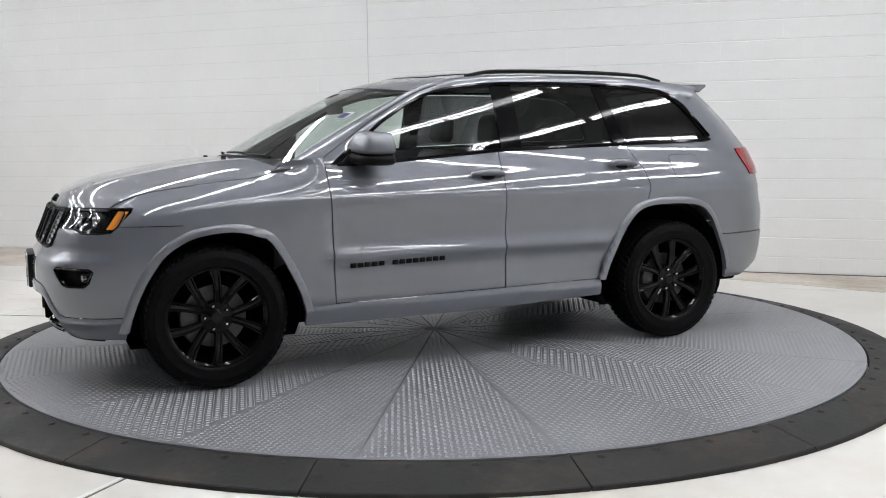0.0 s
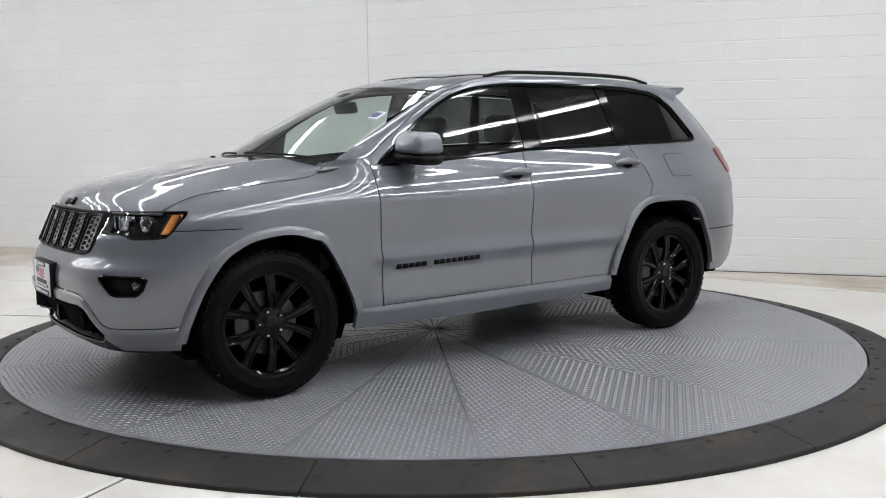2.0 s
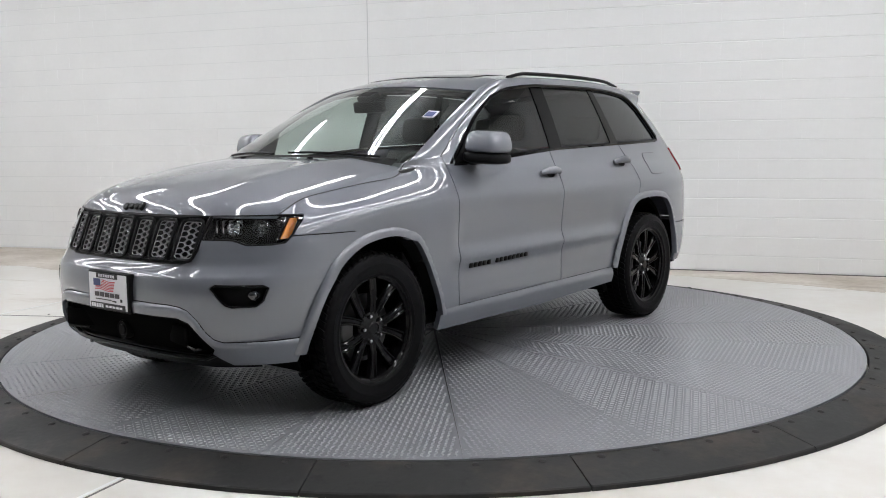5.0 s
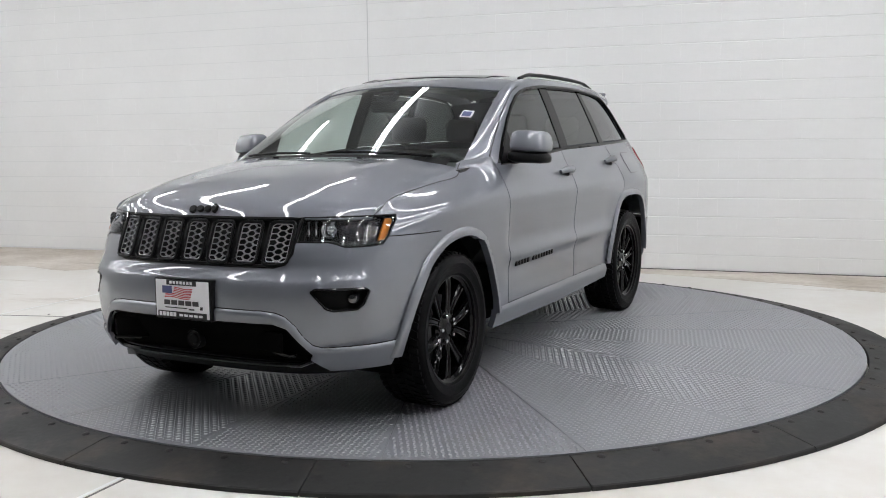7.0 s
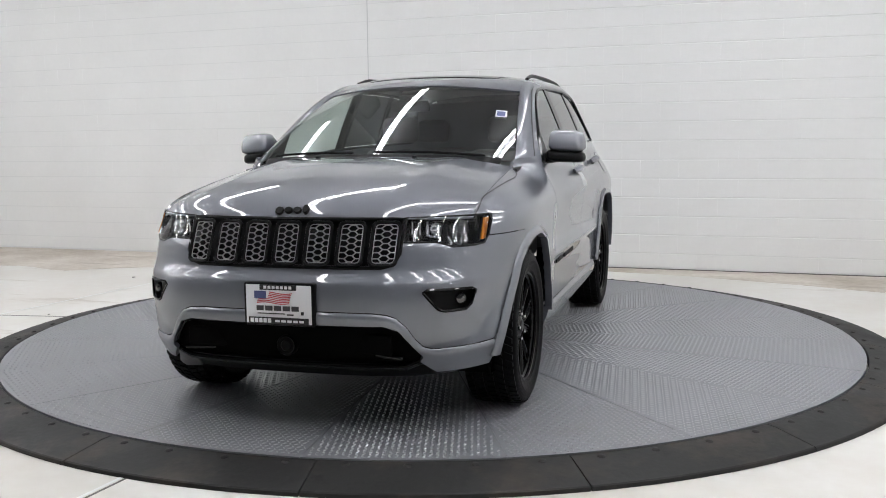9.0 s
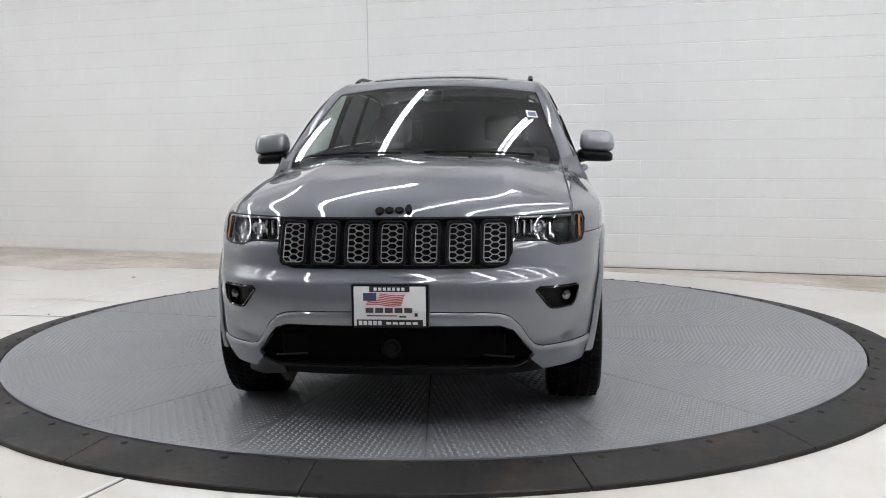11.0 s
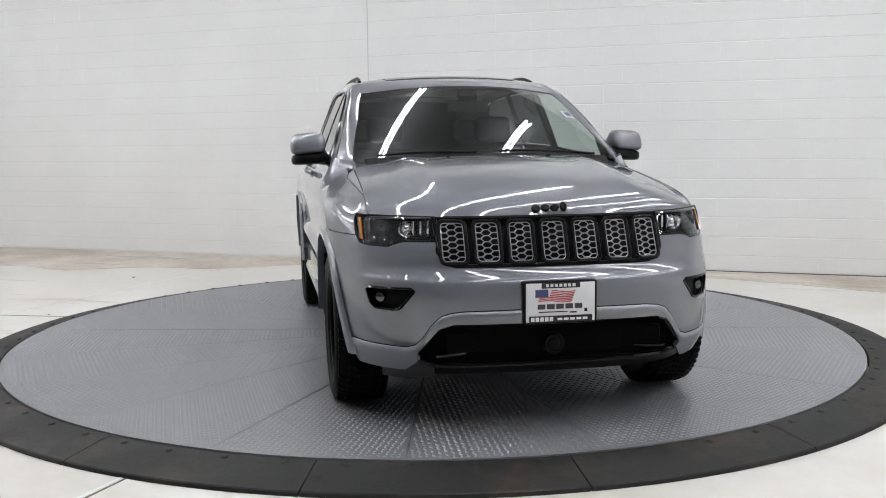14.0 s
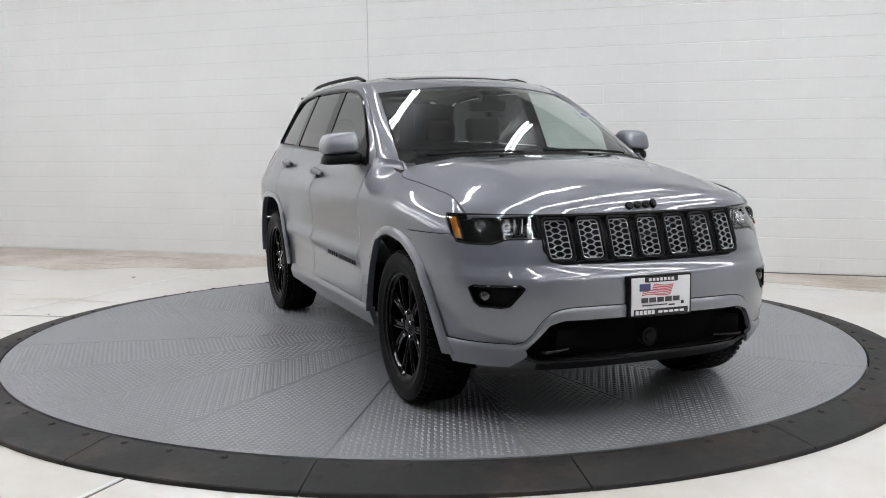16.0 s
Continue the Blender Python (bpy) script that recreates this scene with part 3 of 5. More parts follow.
def dlo_low(x):
    return line_table([(-1.9, 1.277), (-1.2, 1.253), (-0.29, 1.228), (0.10, 1.200), (0.416, 1.175), (0.772, 1.157), (0.84, 1.16)], x)


def ease(p0, p1, t):
    return p0 + (p1 - p0) * t


SCREEN_N = 24


def screen_at(u, v):
    """Windscreen: u from -1 to 1 across, v from 0 at the cowl to 1 at the roof."""
    lo = Vector((1.205 - 0.185 * u * u, 0.745 * u, 1.203 - 0.028 * u * u))
    hi = Vector((0.415 - 0.175 * u * u, 0.606 * u, 1.612 - 0.038 * u * u))
    p = ease(lo, hi, v)
    b = v * (1 - v) * 4 * 0.022
    return p + Vector((0.5 * b, 0, 0.86 * b))


RAIL_O = [Vector(p) for p in ((0.862, 0.842, 1.050), (0.80, 0.850, 1.17), (0.64, 0.797, 1.285), (0.478, 0.757, 1.400), (0.34, 0.728, 1.482), (0.213, 0.702, 1.545), (0.10, 0.687, 1.581), (0.0, 0.678, 1.601),
                              (-0.16, 0.671, 1.619), (-0.326, 0.667, 1.629), (-0.65, 0.665, 1.635), (-1.014, 0.660, 1.633), (-1.30, 0.653, 1.622), (-1.52, 0.645, 1.600), (-1.66, 0.642, 1.57), (-1.80, 0.632, 1.55))]
RAIL_I = [Vector(p) for p in ((1.085, 0.732, 1.098), (1.018, 0.746, 1.176), (0.80, 0.712, 1.298), (0.60, 0.673, 1.402), (0.42, 0.642, 1.494), (0.240, 0.612, 1.578), (0.12, 0.602, 1.622), (0.0, 0.596, 1.653),
                              (-0.16, 0.590, 1.670), (-0.326, 0.585, 1.680), (-0.65, 0.580, 1.686), (-1.014, 0.575, 1.686), (-1.30, 0.570, 1.680), (-1.52, 0.565, 1.668), (-1.70, 0.56, 1.652), (-1.90, 0.555, 1.63))]


def poly_at(pts, t):
    k = min(len(pts) - 2, int(t))
    f = t - k
    p0, p1, p2, p3 = pts[max(0, k - 1)], pts[k], pts[k + 1], pts[min(len(pts) - 1, k + 2)]
    return 0.5 * (2 * p1 + (p2 - p0) * f + (2 * p0 - 5 * p1 + 4 * p2 - p3) * f * f + (3 * p1 - p0 - 3 * p2 + p3) * f ** 3)


def rail_at(t, b):
    o, i = poly_at(RAIL_O, t), poly_at(RAIL_I, t)
    p = ease(o, i, b)
    d = i - o
    tan = poly_at(RAIL_O, min(len(RAIL_O) - 1, t + 0.05)) - poly_at(RAIL_O, max(0, t - 0.05))
    n = tan.cross(d)
    if n.length > 1e-9:
        n.normalize()
    if n.y + n.z < 0:
        n = -n
    return p + n * (0.016 * 4 * b * (1 - b) * min(1.0, t / 2.0))


ROOF_C = [(-2.0, 1.672), (-1.755, 1.696), (-1.4, 1.716), (-0.957, 1.726), (-0.6, 1.726), (-0.255, 1.714), (0.0, 1.698), (0.09, 1.687), (0.2, 1.668), (0.3, 1.647), (0.42, 1.613)]


def roof_edge(x):
    """Width and height of the roof panel's edge at x."""
    t = line_table([(-p.x, k) for k, p in enumerate(RAIL_I)], -x)
    p = poly_at(RAIL_I, t)
    return p.y, p.z


def roof_at(u, v):
    """u from -1 to 1 across, v from 0 at the windscreen to 1 at the tail."""
    xf = 0.412 - 0.172 * u * u
    xb = -1.93 + 0.05 * u * u
    x = xf + (xb - xf) * v
    w, ze = roof_edge(x)
    zc = lerp_table(ROOF_C, x)
    return Vector((x, w * u, zc - (zc - ze) * abs(u) ** 2.3))


def hood_at(u, v):
    """u from -1 to 1 across, v from 0 at the nose to 1 at the cowl."""
    q = abs(u)
    yb = 0.745
    yf = 0.768
    y_est = yf * q
    xf = front_x(y_est, 0.962) + 0.004
    xb = 1.245 - 0.20 * q * q
    d = (xf - xb) * v ** 1.7
    x = xf - d
    y = hood_edge_y(x) * u
    zc, ze = lerp_table(CENTRE, d), lerp_table(EDGE, d)
    t = 1 - q ** 2.6
    ridge = 0.010 * math.exp(-((q - 0.62) / 0.10) ** 2) * min(1.0, d / 0.25)
    return Vector((x, y, ze + (zc - ze) * t + ridge - 0.004))


def car_body(car):
    both = (False, True)
    arch_f = lambda a, z, p: sdf_poly(ARCH_F, p[0], p[2]) + 0.036
    arch_r = lambda a, z, p: sdf_poly(ARCH_R, p[0], p[2]) + 0.036
    door_front = lambda p: 0.815 + 0.037 * (p[2] - 0.40)
    sill_z = lambda p: p[2] - (0.405 + 0.012 * (0.8 - p[0]))
    made = {}
    for mi in both:
        # front wing
        skin("front_wing", side_at, (0.40, 1.2), (0.30, 1.215), 70, 76, [
            arch_f, lambda a, z, p: p[0] - door_front(p) - GAP,
            lambda a, z, p: fender_top(min(p[0], 1.97)) - 0.001 + 0.035 * max(0.0, min(1.0, (1.10 - p[0]) / 0.05)) - p[2],
            lambda a, z, p: max(p[2] - 0.873, 1.6 - p[0]),
            lambda a, z, p: max(sdf_poly(LAMP, p[1], p[2]) - 0.003, 1.7 - p[0])], M_PAINT, car, flip=False, mirror=mi)
        # doors
        fd = skin("front_door", side_at, (1.1, 1.58), (0.38, 1.27), 40, 72, [
            lambda a, z, p: door_front(p) - GAP - p[0], lambda a, z, p: p[0] + 0.232 - GAP,
            lambda a, z, p: sill_z(p) - GAP, lambda a, z, p: dlo_low(p[0]) + 0.004 - p[2]], M_PAINT, car, flip=False, mirror=mi)
        rd = skin("rear_door", side_at, (1.48, 2.0), (0.38, 1.30), 44, 72, [
            lambda a, z, p: -0.232 - GAP - p[0], lambda a, z, p: p[0] - line_table(R_EDGE, p[2]) - GAP,
            lambda a, z, p: sill_z(p) - GAP, lambda a, z, p: dlo_low(p[0]) + 0.004 - p[2],
            lambda a, z, p: sdf_poly(ARCH_R, p[0], p[2]) + 0.018], M_PAINT, car, flip=False, mirror=mi)
        made[mi] = (fd, rd)
        # sill under the doors
        def sill_at(s, z):
            d = max(0.0, min(1.0, (0.425 - z) / 0.045))
            return side_off(-0.006 + 0.017 * d * d * (3 - 2 * d))(s, z)
        skin("side_sill", sill_at, (1.04, 1.86), (0.285, 0.43), 40, 12, [
            lambda a, z, p: 0.003 - sill_z(p) - GAP, lambda a, z, p: p[0] + 0.905, lambda a, z, p: 0.985 - p[0],
            lambda a, z, p: p[2] - 0.295 - 0.03 * max(0, -p[0]) / 0.9], M_PAINT, car, flip=False, mirror=mi, thick=0.03)
        # rear quarter
        skin("rear_quarter", side_at, (1.75, 2.72), (0.42, 1.64), 74, 96, [
            arch_r, lambda a, z, p: line_table(R_EDGE, p[2]) - GAP - p[0] if p[2] < 1.30 else -1.0 - p[0],
            lambda a, z, p: sdf_poly(DLO, p[0], p[2]) + 0.004,
            lambda a, z, p: max(p[2] - 0.66, 1.66 + p[0], ), lambda a, z, p: 1.58 - 0.10 * (p[0] + 1.66) - p[2] if p[0] < -1.62 else 1.56 - p[2]], M_PAINT, car, flip=False, mirror=mi)
        # wheel-arch mouldings
        skin("arch_moulding", moulding_at, (0.30, 1.12), (0.30, 0.90), 84, 64, [
            lambda a, z, p: -sdf_poly(ARCH_F, p[0], p[2]), lambda a, z, p: sdf_poly(ARCH_F, p[0], p[2]) + 0.043,
            lambda a, z, p: p[2] - 0.33 - (0.05 if p[0] < 1.4 else 0.0)], M_PAINT, car, flip=False, mirror=mi, thick=0.034)
        skin("arch_moulding", moulding_at, (1.70, 2.45), (0.36, 0.93), 84, 64, [
            lambda a, z, p: -sdf_poly(ARCH_R, p[0], p[2]), lambda a, z, p: sdf_poly(ARCH_R, p[0], p[2]) + 0.043,
            lambda a, z, p: p[2] - 0.42], M_PAINT, car, flip=False, mirror=mi, thick=0.034)
        # A-pillar and roof rail, in one
        skin("roof_side_rail", rail_at, (0.30, len(RAIL_O) - 1.0), (0.0, 1.0), 90, 8, [], M_PAINT, car, mirror=mi, thick=0.01)
        # glazing
        inside = lambda a, z, p: -sdf_poly(DLO, p[0], p[2]) - 0.014
        g1 = side_off(-0.012)
        skin("door_glass", g1, (1.1, 1.58), (1.14, 1.64), 24, 24, [inside, lambda a, z, p: p[0] + 0.262], G_FRONT, made[mi][0], "lightly tinted door window", flip=False, mirror=mi, thick=0)
        skin("door_glass", g1, (1.5, 2.0), (1.14, 1.66), 24, 24, [inside, lambda a, z, p: -0.402 - p[0], lambda a, z, p: p[0] + 1.06 - 0.20 * (p[2] - 1.25)], G_DARK, made[mi][1], "dark privacy door window", flip=False, mirror=mi, thick=0)
        skin("quarter_window", g1, (1.75, 2.5), (1.2, 1.66), 30, 24, [inside, lambda a, z, p: -1.165 + 0.30 * (p[2] - 1.25) - p[0]], G_DARK, car, "dark privacy quarter window", flip=False, mirror=mi, thick=0)
        skin("window_pillar", side_off(-0.008), (1.4, 1.66), (1.14, 1.66), 20, 24, [lambda a, z, p: -sdf_poly(DLO, p[0], p[2]) - 0.004, lambda a, z, p: -0.262 - p[0], lambda a, z, p: p[0] + 0.402], M_PILLAR, car, "gloss black window pillar", flip=False, mirror=mi, thick=0.01)
        skin("window_pillar", side_off(-0.008), (1.75, 2.0), (1.14, 1.66), 20, 24, [lambda a, z, p: -sdf_poly(DLO, p[0], p[2]) - 0.004,
             lambda a, z, p: -1.06 + 0.20 * (p[2] - 1.25) - p[0], lambda a, z, p: p[0] + 1.165 - 0.30 * (p[2] - 1.25)], M_PILLAR, car, "gloss black window pillar", flip=False, mirror=mi, thick=0.01)
        bm = bmesh.new()
        pts = []
        for i in range(len(DLO)):
            (x0, z0), (x1, z1) = DLO[i], DLO[(i + 1) % len(DLO)]
            k = max(1, int(math.hypot(x1 - x0, z1 - z0) / 0.07))
            for j in range(k):
                x, z = x0 + (x1 - x0) * j / k, z0 + (z1 - z0) * j / k
                y = body_y(x, z) - 0.002
                pts.append((x, -y if mi else y, z))
        tube(bm, pts, 0.011, 6, True)
        part("window_surround", bm, M_PILLAR, car, "gloss black window surround")
        # shut lines: bonnet to wing, door frame along the pillar
        bm = bmesh.new()
        pts = []
        for k in range(41):
            x = 1.95 - 0.89 * k / 40
            z = lerp_table(BONNET_LINE, -x)
            y = body_y(x, z) - 0.0005
            pts.append((x, -y if mi else y, z))
        tube(bm, pts, 0.0034, 5)
        part("bonnet_gap", bm, M_SEAM, car)
        bm = bmesh.new()
        pts = []
        for k in range(37):
            p = rail_at(0.55 + 5.6 * k / 36, 0.30 if k > 4 else 0.30 - 0.05 * (4 - k))
            pts.append((p.x, -p.y if mi else p.y, p.z))
        tube(bm, pts, 0.0036, 5)
        part("door_frame_gap", bm, M_SEAM, car)
    # bonnet, roof, windscreen
    skin("bonnet", hood_at, (-1, 1), (0, 1), 64, 40, [lambda u, v, p: 0.995 - abs(u)], M_PAINT, car, thick=0.012)
    skin("roof", roof_at, (-1, 1), (0, 1), 36, 60, [], M_PAINT, car, thick=0.01)
    skin("windscreen", screen_at, (-1, 1), (0, 1), 28, 16, [], G_CLEAR, car, "clear windscreen mirroring the ceiling lights", flip=False, thick=0)
    # nose
    lip = lambda p: line_table(LOWER, abs(p[1]))

    def whole(f):
        def g(u, z):
            p = f(abs(u), z)
            return Vector((p.x, -p.y if u < 0 else p.y, p.z))
        return g
    arch = lambda a, z, p: sdf_poly(ARCH_F, p[0], p[2]) + 0.036
    skin("bumper", whole(side_at), (-0.97, 0.97), (0.36, 0.96), 250, 84, [
        arch, lambda a, z, p: p[0] - 1.6, lambda a, z, p: p[2] - lip(p) - 0.002,
        lambda a, z, p: 0.869 - p[2], lambda a, z, p: sdf_poly(LAMP, abs(p[1]), p[2]) - 0.003,
        lambda a, z, p: sdf_poly(GRILLE, p[1], p[2]) + 0.004, lambda a, z, p: sdf_poly(FOG, abs(p[1]), p[2]) - 0.006], M_PAINT, car, flip=False)
    def chin_at(s, z):
        d = max(0.0, min(1.0, (line_table(LOWER, side_at(s, z).y) - z) / 0.026))
        return side_off(-0.006 + 0.019 * math.sqrt(d * (2 - d)))(s, z)
    skin("lower_bumper", whole(chin_at), (-0.9, 0.9), (0.28, 0.58), 240, 54, [
        arch, lambda a, z, p: lip(p) - 0.002 - p[2],
        lambda a, z, p: sdf_poly(INTAKE, p[1], p[2]), lambda a, z, p: p[2] - 0.292, lambda a, z, p: max(abs(p[1]) - 0.575 - 0.9 * max(0.0, 0.365 - p[2]), p[2] - 0.37)], M_PAINT, car, flip=False, thick=0.02)
    # tail
    tail = lambda f: (lambda u, z: (lambda p: Vector((p.x, -p.y if u < 0 else p.y, p.z)))(f(3 - abs(u), z)))
    gate = skin("tailgate", tail(side_at), (-0.278, 0.278), (0.66, 1.63), 40, 60, [lambda a, z, p: 1.63 - p[2]], M_PAINT, car, flip=True, thick=0.01)
    skin("rear_window", tail(side_off(0.006)), (-0.24, 0.24), (1.20, 1.56), 30, 20, [], G_BACK, gate, "dark privacy rear window", flip=True, thick=0)
    skin("rear_bumper", tail(side_off(0.006)), (-0.92, 0.92), (0.36, 0.665), 120, 26, [
        lambda a, z, p: sdf_poly(ARCH_R, p[0], p[2]) + 0.040, lambda a, z, p: 0.655 - p[2],
        lambda a, z, p: p[2] - 0.365 - 0.42 * max(0.0, -2.05 - p[0])], M_PAINT, car, flip=True, thick=0.02)
    for mi in both:
        skin("tail_lamp", side_off(0.008), (2.2, 2.93), (1.04, 1.22), 40, 20, [
            lambda a, z, p: -sdf_poly([(-2.075, 1.215), (-2.60, 1.225), (-2.60, 1.03), (-2.155, 1.035)], p[0], p[2]) ], M_RED, car, "red tail lamp", flip=False, mirror=mi, thick=0.012)
    return made


def wheels(car):
    """Tyre, black twin-spoke rim, nuts, brake; built once with its outside to +z, then set at the four corners."""
    bm = bmesh.new()
    lathe(bm, [(0.255, 0.108), (0.266, 0.112), (0.270, 0.104), (0.262, 0.098), (0.246, 0.085), (0.238, 0.03), (0.232, -0.09), (0.25, -0.11)], 60)
    hub = [(0.0, 0.088), (0.028, 0.088), (0.034, 0.084), (0.052, 0.080), (0.082, 0.074), (0.090, 0.060), (0.086, 0.02)]
    lathe(bm, hub, 40)
    bmesh.ops.recalc_face_normals(bm, faces=bm.faces)
    wheel = part("wheel", bm, M_RIM, car, "gloss black alloy wheel with twin spokes", sharp=30)
    for k in range(5):
        for side in (-1, 1):
            a0 = radians(90 + 72 * k + side * 11)
            a1 = radians(90 + 72 * k + side * 19.5)
            n = 8
            bm = bmesh.new()
            rings = []
            for i in range(n + 1):
                t = i / n
                r = 0.066 + (0.250 - 0.066) * t
                a = a0 + (a1 - a0) * t
                w = 0.0185 - 0.0030 * math.sin(math.pi * t) + 0.011 * t
                top = 0.076 + 0.012 * t ** 2 + 0.006 * math.sin(math.pi * t)
                d = 0.034 - 0.012 * t
                c, s = math.cos(a), math.sin(a)
                ring = []
                for dy, dz in ((-w, -d), (-w, -0.005), (-w * 0.80, 0.0), (-w * 0.58, -0.0005), (-w * 0.34, -0.007), (w * 0.34, -0.007), (w * 0.58, -0.0005), (w * 0.80, 0.0), (w, -0.005), (w, -d)):
                    ring.append(bm.verts.new((r * c - dy * s, r * s + dy * c, top + dz)))
                rings.append(ring)
            for i in range(n):
                p, q = rings[i], rings[i + 1]
                for j in range(9):
                    bm.faces.new((p[j], q[j], q[j + 1], p[j + 1]))
            bmesh.ops.recalc_face_normals(bm, faces=bm.faces)
            part("spoke", bm, M_RIM, wheel, sharp=30)
    # tyre
    bm = bmesh.new()
    half = [(0.256, 0.100), (0.264, 0.114), (0.274, 0.120), (0.277, 0.119), (0.300, 0.128), (0.322, 0.1315), (0.324, 0.1300), (0.340, 0.1295), (0.356, 0.121), (0.366, 0.108), (0.3705, 0.09), (0.3725, 0.05), (0.373, 0.0)]
    prof = half + [(r, -z) for r, z in half[-2::-1]]
    lathe(bm, prof, 72)
    bmesh.ops.recalc_face_normals(bm, faces=bm.faces)
    part("tyre", bm, M_RUBBER, wheel, "black all-terrain tyre", sharp=40)
    V, F = [], []
    rows = ((0.098, 0.034, 0.0, 60, 0.62), (0.050, 0.036, 0.5, 60, 0.72), (0.0, 0.034, 0.2, 60, 0.70), (-0.050, 0.036, 0.7, 60, 0.72), (-0.098, 0.034, 0.4, 60, 0.62))
    for zc, wz, ph, n, fill in rows:
        for k in range(n):
            a = 2 * math.pi * (k + ph) / n
            da = 2 * math.pi / n * fill / 2
            sl = 0.022 if zc > 0.02 else (-0.022 if zc < -0.02 else 0.0)
            kk = len(V)
            edge = 0.0075 if abs(zc) > 0.09 else 0.0
            for rr in (0.366, 0.3785):
                for s1, s2 in ((-1, -1), (1, -1), (1, 1), (-1, 1)):
                    z = zc + s2 * wz / 2
                    aa = a + s1 * da + s2 * sl
                    r = rr - (edge if (s2 * zc > 0) else 0)
                    V.append((r * math.cos(aa), r * math.sin(aa), z))
            F += [(kk + 4, kk + 5, kk + 6, kk + 7)] + [(kk + j, kk + (j + 1) % 4, kk + 4 + (j + 1) % 4, kk + 4 + j) for j in range(4)]
    me = bpy.data.meshes.new("tyre_tread")
    me.from_pydata(V, [], F)
    me.materials.append(M_RUBBER)
    tb = new("tyre_tread", me)
    tb.parent = wheel
    tagged(tb, kind="stuff")
    for k in range(5):
        bm = bmesh.new()
        a = radians(54 + 72 * k)
        lathe(bm, [(0.0, 0.094), (0.006, 0.093), (0.0095, 0.089), (0.0105, 0.07)], 6, Matrix.Translation((0.0635 * math.cos(a), 0.0635 * math.sin(a), 0)))
        part("wheel_nut", bm, M_STEEL, wheel, "bright steel wheel nut", sharp=30)
    bm = bmesh.new()
    lathe(bm, [(0.088, 0.028), (0.165, 0.028), (0.165, 0.004), (0.088, 0.004)], 48)
    part("brake_disc", bm, M_DISC, wheel, "grey steel brake disc", sharp=30)
    bm = bmesh.new()
    lathe(bm, [(0.11, 0.05), (0.18, 0.05), (0.186, 0.044), (0.186, -0.03), (0.11, -0.03)], 10, None, radians(-35), radians(35))
    bmesh.ops.recalc_face_normals(bm, faces=bm.faces)
    part("brake_caliper", bm, M_DISC, wheel, "grey brake caliper", sharp=30)
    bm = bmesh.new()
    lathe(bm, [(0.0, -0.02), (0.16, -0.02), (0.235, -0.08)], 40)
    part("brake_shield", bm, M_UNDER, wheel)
    WY = 0.790
    turns = {(1.457, 1): 17, (1.457, -1): 40, (-1.457, 1): 12, (-1.457, -1): 58}
    first = True
    for (x, sd), spin in turns.items():
        m = pose(x, sd * WY, 0.3785, -90 * sd, 0, 0) @ pose(0, 0, 0, 0, 0, spin)
        if first:
            wheel.matrix_basis = m
            first = False
        else:
            copy_thing(wheel, m)


def slab(bm, pts, off=0.0, thick=0.02, at=None):
    """A plate with the outline pts (y, z), laid on the nose at off before it."""
    at = at or front_x
    top = [bm.verts.new((at(y, z) + off, y, z)) for y, z in pts]
    bot = [bm.verts.new((at(y, z) + off - thick, y, z)) for y, z in pts]
    bm.faces.new(top)
    n = len(pts)
    for i in range(n):
        bm.faces.new((bot[i], bot[(i + 1) % n], top[(i + 1) % n], top[i]))
    bmesh.ops.recalc_face_normals(bm, faces=bm.faces)


def rounded(cy, cz, w, h, r, n=4):
    pts = []
    for k, (sy, sz) in enumerate(((1, 1), (-1, 1), (-1, -1), (1, -1))):
        for i in range(n + 1):
            a = radians(90 * k + 90 * i / n)
            pts.append((cy + sy * (w / 2 - r) + r * math.cos(a), cz + sz * (h / 2 - r) + r * math.sin(a)))
    return pts


